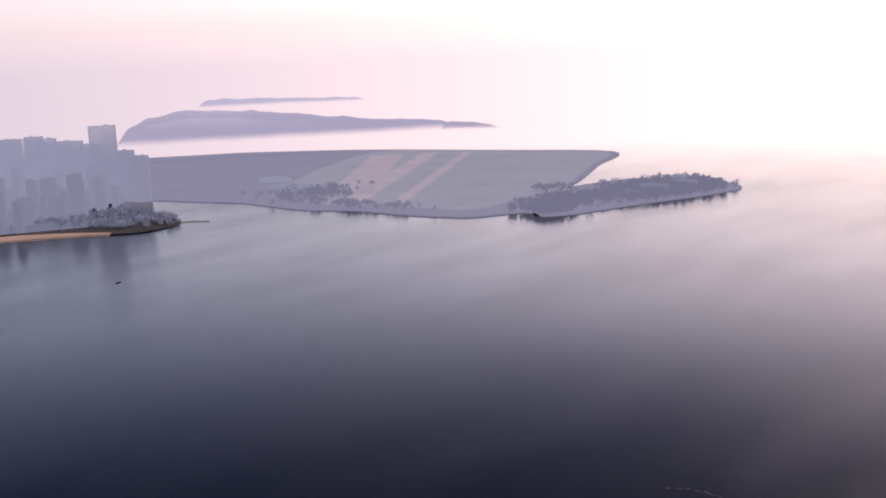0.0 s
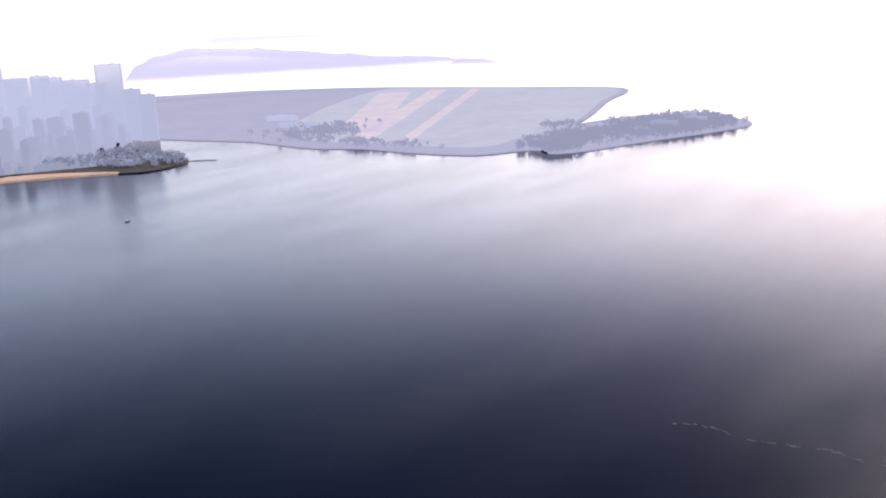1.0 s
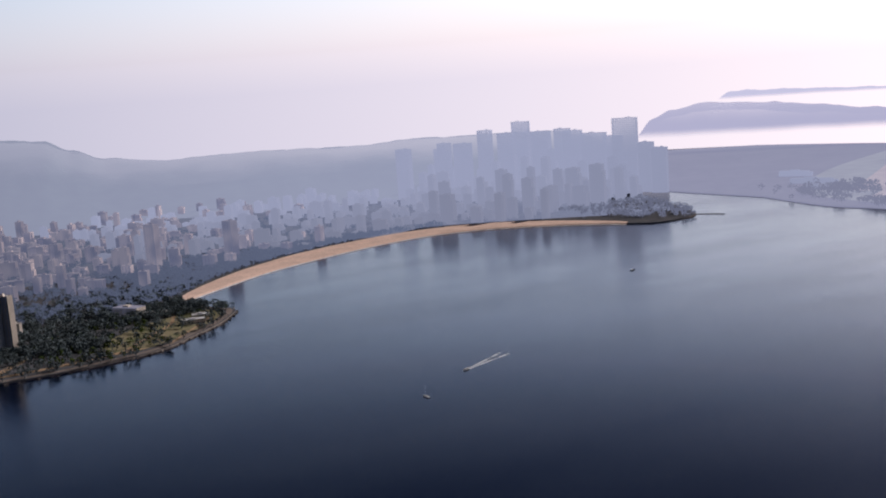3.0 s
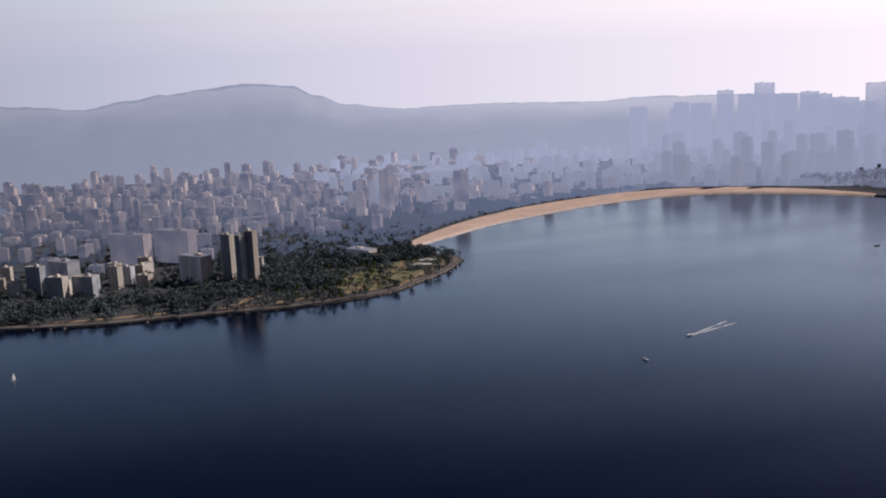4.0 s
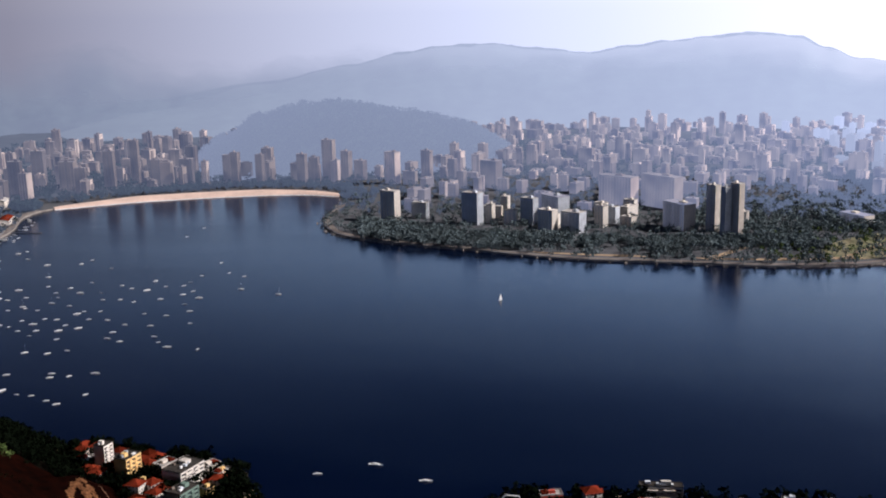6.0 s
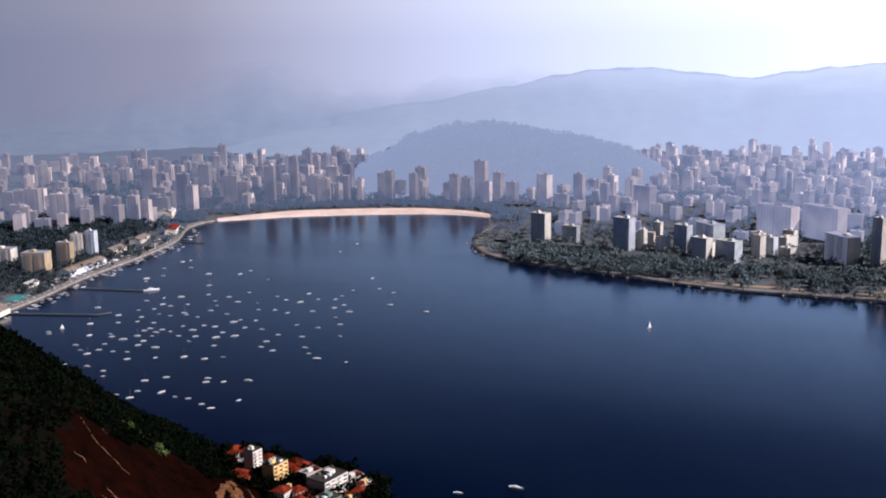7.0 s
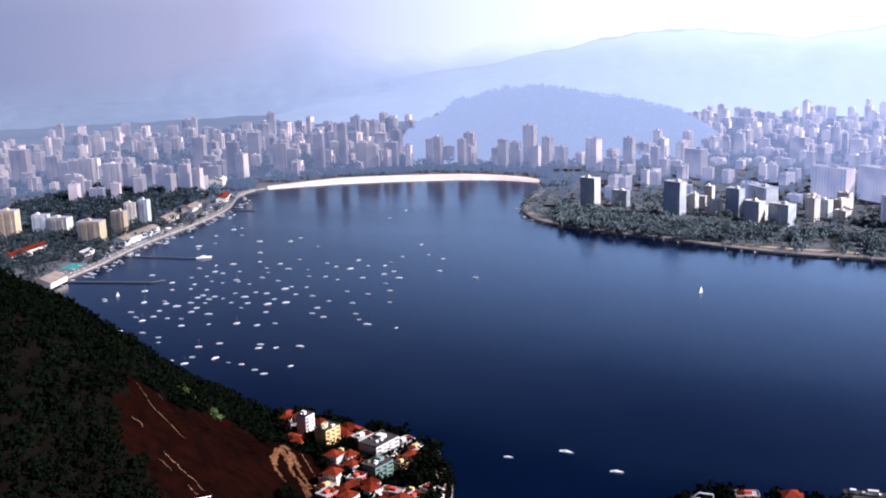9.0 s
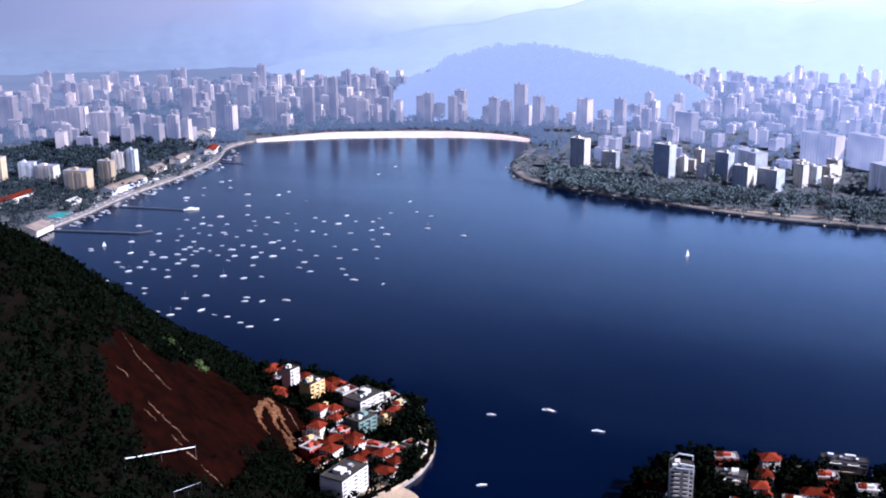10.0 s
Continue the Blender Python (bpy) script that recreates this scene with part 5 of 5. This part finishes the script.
tagged(strip("promenade", [p + Vector((-9, 0)) for p in c], [p + Vector((-2, 0)) for p in c], 3.25, COARSE_SAND), "pale curved promenade along the water", "promenade", kind="structure")
tagged(slab("beach_small", [tuple(p) for p in curve_through([(-300, 650), (-282, 655), (-262, 640), (-255, 605), (-275, 570), (-310, 560), (-318, 610)], 4, True)], 2.0, -2.0, COARSE_SAND), "small pale beach below the promenade", "beach", kind="structure")


def sea_wall(name, line, keep, seed, label):
    """A low pale parapet along the water, broken by gaps."""
    g = random.Random(seed)
    bm = bmesh.new()
    for a, b in zip(line, line[1:]):
        if not keep(a) or g.random() < 0.3:
            continue
        d = (b - a).normalized() * 0.0
        n = Vector((-(b - a).y, (b - a).x)).normalized() * 0.5
        v = [bm.verts.new((*p, z)) for z in (2.8, 4.3) for p in (a - n + d, b - n - d, b + n - d, a + n + d)]
        for f in ((0, 1, 5, 4), (1, 2, 6, 5), (2, 3, 7, 6), (3, 0, 4, 7), (4, 5, 6, 7)):
            bm.faces.new([v[i] for i in f])
    bmesh.ops.recalc_face_normals(bm, faces=bm.faces)
    return tagged(part(name, bm, COARSE_SAND), label, "sea wall", kind="structure")


sea_wall("sea_wall_spit", spit_line, lambda p: p.y > 690, 4, "low pale parapet along the sea wall")
sea_wall("sea_wall_foot", foot_line, lambda p: p.y > 640 and p.x > -480, 5, "low pale parapet along the promenade")

# ---- a lookout platform on the hillside ----
deck = tagged(new("lookout_platform"), "lookout platform with a white handrail on the hillside", "platform")


def over_slope(heading, drop, clear):
    """The place on a line of sight from the summit where it passes just over the hillside."""
    a, r = radians(heading), 520.0
    while r < 760:
        p = Vector((-math.sin(a) * r, math.cos(a) * r, EYE[2] - r * math.tan(radians(drop))))
        if p.z - dome(p.x, p.y) < clear:
            break
        r += 1
    return p


p0, p1 = over_slope(39.1, 25.2, 9), over_slope(35.2, 25.05, 9)
for k in range(4):
    q0, q1 = p0.lerp(p1, k / 4 + 0.01), p0.lerp(p1, (k + 1) / 4 - 0.01)
    bm = bmesh.new()
    rod(bm, q0, q1, 0.32)
    part("handrail", bm, WHITE, deck, "white painted rail")
for s in (0.0, 0.5, 1.0):
    q = p0.lerp(p1, s)
    bm = bmesh.new()
    rod(bm, (q.x, q.y, min(dome(q.x, q.y), q.z - 2) - 3), (q.x, q.y, q.z + (1.5 if s != 0.5 else 0)), 0.13)
    part("post", bm, DARK, deck)

low_rail = tagged(new("handrail"), "thin white handrail on the dark hillside", "railing")
q0, q1 = over_slope(36.6, 27.2, 7), over_slope(35.0, 26.85, 7)
bm = bmesh.new()
rod(bm, q0, q1, 0.16)
part("rail", bm, GREY, low_rail)
for s in (0.02, 0.5, 0.98):
    q = q0.lerp(q1, s)
    bm = bmesh.new()
    rod(bm, (q.x, q.y, dome(q.x, q.y) - 2), (q.x, q.y, q.z + 0.1), 0.12)
    part("post", bm, DARK, low_rail)

# a pale garden wall above the upper row of houses
edge = curve_through([(-512, 814), (-471, 784), (-447, 771), (-416, 754)], 8)
bm = bmesh.new()
for a, b in zip(edge, edge[1:]):
    n = Vector((-(b - a).y, (b - a).x)).normalized() * 0.6
    v = [bm.verts.new((*p, z)) for z in (1.0, max(3.0, dome(*a)) + 1.8) for p in (a - n, b - n, b + n, a + n)]
    for f in ((0, 1, 5, 4), (1, 2, 6, 5), (2, 3, 7, 6), (3, 0, 4, 7), (4, 5, 6, 7)):
        bm.faces.new([v[i] for i in f])
bmesh.ops.recalc_face_normals(bm, faces=bm.faces)
tagged(part("garden_wall", bm, COARSE_SAND), "pale garden wall at the foot of the rock", "wall", kind="structure")

# ---- the yacht club and its quay ----
c = curve_through(QUAY[2:], 4)
inner = [p + Vector((-14, 0)) for p in c]
tagged(strip("quay", inner, [p + Vector((-1.5, 0)) for p in c], 3.2, PAVING), "pale concrete quay of the yacht club", "quay", kind="structure")


def shed(w, d, h, wall, roof, label, arch=False):
    top = tagged(new("boat_shed"), label, "shed", "yacht club sheds")
    hw, hd = w / 2, d / 2
    bm = bmesh.new()
    block(bm, -hw, hw, -hd, hd, -1, h)
    for k in range(int(d / 8)):
        y = -hd + 4 + k * 8
        block(bm, hw, hw + 0.25, y - 0.5, y + 0.5, -1, h)
    part("wall", bm, wall, top)
    bm = bmesh.new()
    n = 8 if arch else 2
    rise = w * (0.16 if arch else 0.2)
    prof = [(-hw - 1 + (w + 2) * i / n, h + rise * (math.sin(math.pi * i / n) if arch else 1 - abs(2 * i / n - 1))) for i in range(n + 1)]
    for i in range(n):
        (x0, z0), (x1, z1) = prof[i], prof[i + 1]
        v = [bm.verts.new(q) for q in ((x0, -hd - 1, z0), (x1, -hd - 1, z1), (x1, hd + 1, z1), (x0, hd + 1, z0), (x0, -hd - 1, z0 + 0.4), (x1, -hd - 1, z1 + 0.4), (x1, hd + 1, z1 + 0.4), (x0, hd + 1, z0 + 0.4))]
        for f in ((0, 3, 2, 1), (4, 5, 6, 7), (0, 1, 5, 4), (2, 3, 7, 6), (1, 2, 6, 5), (3, 0, 4, 7)):
            bm.faces.new([v[j] for j in f])
    bmesh.ops.remove_doubles(bm, verts=bm.verts, dist=0.01)
    part("roof", bm, roof, top)
    gables = bmesh.new(), bmesh.new()
    for i in range(n):
        (x0, z0), (x1, z1) = prof[i], prof[i + 1]
        for y in (-hd, hd):
            gables[y > 0].faces.new([gables[y > 0].verts.new(q) for q in ((x0, y, h - 0.2), (x1, y, h - 0.2), (x1, y, z1), (x0, y, z0))])
    for bm in gables:
        part("gable", bm, wall, top)
    return top


for x, y, w, d, h, wall, roof, words, turn, arch in (
        (-1078, 1178, 34, 44, 7, CREAM, SHED_ROOF, "cream boat shed with a rusty flat-pitched roof at the quay's end", 10, False), (-1146, 1472, 26, 112, 9, GREY, SHED_ROOF, "long grey boat shed with a curved roof", 6, True),
        (-1246, 1318, 20, 90, 10, PLASTER, TILES, "long white building with a red tiled roof", 4, False), (-1184, 1616, 24, 46, 8, CREAM, SHED_ROOF, "cream club house with flat roof", 6, False),
        (-1196, 1826, 20, 54, 9, PLASTER, TILES, "white club house with a red roof by the water", 22, False), (-1202, 1722, 22, 50, 8, CREAM, SHED_ROOF, "beige boat shed beside the quay", 14, False),
        (-1318, 1993, 34, 40, 14, CREAM, ROOFING, "beige hall with flat roof", 20, False), (-1150, 1345, 16, 30, 6, PLASTER, ROOFING, "small white shed beside the jetty", 6, False)):
    s = shed(w, d, h, wall, roof, words, arch)
    s.matrix_world = pose(x, y, 3, 0, 0, turn)
bm = bmesh.new()
block(bm, -12, 12, -17, 17, 0, 0.3)
rod(bm, (-12, 0, 0.2), (12, 0, 0.2), 0.2)
court = tagged(new("sports_court"), "teal sports court beside the sheds", "court")
part("surface", bm, TEAL, court)
court.matrix_world = pose(-1116, 1276, 3.1, 0, 0, 6)


def jetty(points, width, label):
    top = tagged(new("jetty"), label, "jetty", "yacht club jetties")
    for a, b in zip(points, points[1:]):
        a, b = Vector(a), Vector(b)
        bm = bmesh.new()
        d = (b - a).normalized()
        n = Vector((-d.y, d.x)) * width / 2
        v = [bm.verts.new((*p, z)) for z in (0.9, 1.7) for p in (a - n, b - n, b + n, a + n)]
        for f in ((0, 3, 2, 1), (4, 5, 6, 7), (0, 1, 5, 4), (1, 2, 6, 5), (2, 3, 7, 6), (3, 0, 4, 7)):
            bm.faces.new([v[j] for j in f])
        part("deck", bm, DARK, top)
        m = int((b - a).length / 12)
        for i in range(m + 1):
            p = a.lerp(b, i / max(m, 1))
            bm = bmesh.new()
            rod(bm, (*p, -2), (*p, 2.0), 0.4)
            part("post", bm, STONE, top)


jetty([(-1075, 1200), (-938, 1230), (-926, 1246)], 4, "long grey jetty with a bent end")
jetty([(-1090, 1362), (-962, 1377), (-948, 1392)], 3.5, "long grey jetty beside moored boats")
jetty([(-1136, 1748), (-1078, 1753)], 3, "short grey jetty off the quay")

g = random.Random(41)
quay_curve = curve_through(QUAY[2:10], 6)
for i, p in enumerate(quay_curve):
    for side in (1, -1, 1, -1, -1) if p.y > 1420 else (1, -1):
        if g.random() < 0.75:
            k = g.choice((0, 1, 4, 3))
            b = copy_thing(fleet[k], pose(p.x + (g.uniform(8, 22) if side > 0 else -g.uniform(17, 24)), p.y + g.uniform(-11, 11), 0.0 if side > 0 else 2.97 + 0.035 * {0: 6.4, 1: 7.8, 4: 5.6, 3: 8.2}[k], 0, 0, g.uniform(-25, 25)))
            tagged(b, "white boat moored at the quay" if side > 0 else "white boat laid up ashore on the quay", group="boats along the quay")


for i in range(70):
    s = 6 + g.random() * (len(quay_curve) - 8)
    p = quay_curve[int(s)].lerp(quay_curve[int(s) + 1], s % 1)
    ashore = i % 5 < 3 and p.y > 1390
    k = g.choice((0, 4, 4, 1))
    at = pose(p.x - g.uniform(25, 42), p.y, 2.97 + 0.035 * {0: 6.4, 1: 7.8, 4: 5.6}[k], 0, 0, g.uniform(60, 120)) if ashore else pose(p.x + g.uniform(6, 34), p.y, 0.0, 0, 0, g.gauss(30, 25))
    tagged(copy_thing(fleet[k], at), "white boat laid up ashore on the quay" if ashore else "white boat moored at the quay", group="boats along the quay")


def parked_car(paint, label):
    top = tagged(new("parked_car"), label, "car", "cars parked on the quay")
    bm = bmesh.new()
    block(bm, -2.1, 2.1, -0.85, 0.85, 0.3, 0.85, 0, True)
    bmesh.ops.bevel(bm, geom=list(bm.edges), offset=0.12, segments=1, affect="EDGES")
    part("body", bm, paint, top)
    part("cabin", cabin_mesh(2.4, 1.5, 0.84, 0.6), GLASS, top)
    for x in (-1.3, 1.3):
        for y in (-0.8, 0.8):
            bm = bmesh.new()
            rod(bm, (x, y - 0.1, 0.32), (x, y + 0.1, 0.32), 0.32, 10)
            part("wheel", bm, DARK, top)
    return top


cars = [parked_car(WHITE, "white car parked on the quay"), parked_car(METAL, "silver car parked on the quay"), parked_car(NAVY, "dark car parked on the quay")]
for i in range(54):
    s = g.random() * (len(quay_curve) - 2)
    p = quay_curve[int(s)].lerp(quay_curve[int(s) + 1], s % 1)
    at = pose(p.x - g.uniform(4.2, 11.5), p.y, 3.2, 0, 0, g.choice((0, 90)) + g.uniform(-12, 12))
    if i < 3:
        cars[i].matrix_world = at
    else:
        copy_thing(g.choice((cars[0], cars[0], cars[1], cars[2])), at)


def awning(cloth, label):
    """A square sun canopy on four posts."""
    top = tagged(new("sun_canopy"), label, "canopy", "canopies on the quay")
    bm = bmesh.new()
    low = [bm.verts.new((x, y, 2.5)) for x, y in ((-2.6, -2.6), (2.6, -2.6), (2.6, 2.6), (-2.6, 2.6))]
    under = [bm.verts.new((x, y, 2.3)) for x, y in ((-2.6, -2.6), (2.6, -2.6), (2.6, 2.6), (-2.6, 2.6))]
    tip = bm.verts.new((0, 0, 3.6))
    for k in range(4):
        bm.faces.new((low[k], low[(k + 1) % 4], tip))
        bm.faces.new((under[k], under[(k + 1) % 4], low[(k + 1) % 4], low[k]))
    bm.faces.new(under[::-1])
    part("cloth", bm, cloth, top)
    for x, y in ((-2.4, -2.4), (2.4, -2.4), (2.4, 2.4), (-2.4, 2.4)):
        bm = bmesh.new()
        rod(bm, (x, y, 0), (x, y, 2.4), 0.06)
        part("post", bm, METAL, top)
    return top


canopies = [awning(CANVAS, "white cloth sun canopy on the quay"), awning(PINK, "rose cloth sun canopy on the quay")]
busy = [p for p in quay_curve if p.y > 1330]
for i in range(44):
    k = g.uniform(0, len(busy) - 2)
    p = busy[int(k)].lerp(busy[int(k) + 1], k % 1)
    at = pose(p.x - g.uniform(15, 26), p.y, 3.0, 0, 0, g.uniform(-15, 15))
    if i < 2:
        canopies[i].matrix_world = at
    else:
        copy_thing(g.choice((canopies[0], canopies[0], canopies[1])), at)

# ---- the seafront park ----
c = curve_through(POINT, 4)
n = len(c)
nor = []
for i, p in enumerate(c):
    d = (c[min(i + 1, n - 1)] - c[max(i - 1, 0)]).normalized()
    nor.append(Vector((-d.y, d.x)))
tagged(strip("seafront_path", [p + q * 15 for p, q in zip(c, nor)], [p + q * 4 for p, q in zip(c, nor)], 3.25, PAVING), "pale path round the wooded point", "path", kind="structure")
rocks_v, rocks_f = [], []
g = np.random.default_rng(6)
for p, q in zip(c, nor):
    for _ in range(7):
        o = p - q * g.uniform(-1, 5) + Vector(g.uniform(-5, 5, 2))
        b, s = len(rocks_v), g.uniform(0.9, 2.2)
        rocks_v += [(o.x + s * x, o.y + s * y, 0.4 + s * z) for x, y, z in g.normal(0, 0.8, (5, 3))]
        rocks_f += [(b, b + 1, b + 2), (b, b + 2, b + 3), (b, b + 3, b + 1), (b + 1, b + 3, b + 2), (b + 4, b, b + 1), (b + 4, b + 2, b)]
tagged(mesh_object("shore_rocks", rocks_v, rocks_f, STONE), "brown boulders along the point's shore", "rocks", kind="stuff")
tagged(slab("park_lawn", [tuple(p) for p in curve_through([(330, 1640), (420, 1700), (480, 1760), (522, 1830), (500, 1868), (420, 1850), (330, 1780), (280, 1680)], 4, True)], 3.15, 2.0, LAWN), "dry green lawn at the tip of the park", "lawn", kind="structure")
for pts, w in (([(108, 1627), (140, 1670), (181, 1730), (225, 1800), (257, 1872)], 11), ([(-160, 1652), (-60, 1640), (8, 1638)], 26), ([(95, 1628), (200, 1630), (335, 1652)], 22), ([(300, 1640), (360, 1720), (420, 1800), (450, 1900)], 6), ([(380, 1650), (440, 1730), (490, 1800)], 5)):
    q = curve_through(pts, 6)
    tagged(strip("park_path", [p + Vector((-w / 2, w / 4)) for p in q], [p + Vector((w / 2, -w / 4)) for p in q], 3.3, COARSE_SAND), "pale sandy path through the park", "path", kind="structure")
for x, y, w, d, h, words in ((452, 1772, 40, 16, 7, "low white restaurant in the park"), (474, 1806, 30, 14, 7, "low white pavilion in the park"), (405, 1880, 60, 12, 9, "long pale low building behind the park")):
    s = house(w, d, h, PLASTER, "white", False)
    tagged(s, words, "pavilion", "park pavilions")
    for o in s.children:
        if o.name.startswith("roof"):
            o.data.materials[0] = WHITE
    s.matrix_world = pose(x, y, 3.1, 0, 0, -12)

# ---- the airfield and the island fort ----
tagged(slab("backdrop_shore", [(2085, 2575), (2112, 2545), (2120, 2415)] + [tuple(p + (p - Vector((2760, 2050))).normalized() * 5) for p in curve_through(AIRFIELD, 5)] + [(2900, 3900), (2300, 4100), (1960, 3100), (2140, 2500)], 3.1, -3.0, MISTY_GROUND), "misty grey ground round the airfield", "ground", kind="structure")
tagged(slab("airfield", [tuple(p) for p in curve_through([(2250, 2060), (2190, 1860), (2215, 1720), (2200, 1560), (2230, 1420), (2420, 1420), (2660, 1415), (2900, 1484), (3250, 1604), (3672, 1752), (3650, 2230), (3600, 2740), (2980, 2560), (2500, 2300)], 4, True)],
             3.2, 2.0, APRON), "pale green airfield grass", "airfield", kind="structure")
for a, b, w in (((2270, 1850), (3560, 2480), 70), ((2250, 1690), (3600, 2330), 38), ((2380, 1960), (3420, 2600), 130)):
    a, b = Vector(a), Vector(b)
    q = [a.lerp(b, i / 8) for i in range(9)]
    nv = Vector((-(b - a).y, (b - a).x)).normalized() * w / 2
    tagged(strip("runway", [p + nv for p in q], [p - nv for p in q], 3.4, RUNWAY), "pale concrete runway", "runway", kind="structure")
harbour_mesh = ([], [], [])


def harbour_block(x, y, w, d, h):
    join_far((w, d, h), pose(x, y, 3.2, 0, 0, math.degrees(math.atan2(-x, y)) - 14), harbour_mesh)


for x, y, w, d, h in ((2440, 2240, 120, 30, 14), (2330, 2120, 60, 24, 12), (2560, 2420, 90, 26, 16), (2640, 1120, 70, 22, 22), (2760, 1080, 60, 20, 20), (2540, 1150, 50, 18, 16), (2860, 1140, 40, 18, 18)):
    harbour_block(x, y, w, d, h)
for m in unplaced:  # tall kinds that stand only in the distant town
    for o in [*m.children, m]:
        bpy.data.objects.remove(o)
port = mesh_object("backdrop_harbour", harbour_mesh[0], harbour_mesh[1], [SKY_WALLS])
tagged(port, "long low pale buildings in the haze by the water", "town", kind="stuff")
far_spots, isle_spots = [], []
g = random.Random(55)
for cx, cy, sx, sy, k in ((2330, 2060, 140, 120, 150), (2230, 1230, 50, 40, 160), (2380, 1260, 160, 70, 360), (2700, 1110, 220, 130, 1000), (2180, 1800, 40, 200, 70), (2620, 1430, 60, 40, 30)):
    for _ in range(k * 4):
        x, y = g.gauss(cx, sx * 0.6), g.gauss(cy, sy * 0.6)
        if inside(x, y, outline) and k > 0:
            (isle_spots if y < 1420 else far_spots).append((x, y, 3.2, g.uniform(9, 17)))
            k -= 1
foliage("headland_trees", scatter(240, 57, lambda x, y: inside(x, y, outline) and x + 0.45 * y > 2640, 1640, 1960, 2020, 2420, (8, 14)), HEAD_LEAVES, "dark trees on the low headland", 24, 18)
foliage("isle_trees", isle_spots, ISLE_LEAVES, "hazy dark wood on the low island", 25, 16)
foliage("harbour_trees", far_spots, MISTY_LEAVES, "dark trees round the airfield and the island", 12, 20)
jetty([(1820, 2055), (1850, 2020), (1860, 1990)], 6, "low stone breakwater off the headland")

# long faint line of foam on the open water
foam_v, foam_f = [], []
g = random.Random(14)
for i in range(60):
    y = 345 - i * 4
    x = 832 + 5 * math.sin(i * 0.25) + g.uniform(-2, 2)
    if g.random() < 0.3:
        continue
    b = len(foam_v)
    w = g.uniform(0.4, 1.3)
    foam_v += [(x - w, y, 0.06), (x + w, y, 0.06), (x + w + g.uniform(-1, 1), y - 4, 0.08), (x - w, y - 4, 0.08), (x, y - 2, 0.25)]
    foam_f += [(b, b + 1, b + 4), (b + 1, b + 2, b + 4), (b + 2, b + 3, b + 4), (b + 3, b, b + 4)]
tagged(mesh_object("foam_line", foam_v, [f[::-1] for f in foam_f], THIN_FOAM), "thin broken line of foam on the water", "foam", kind="stuff")
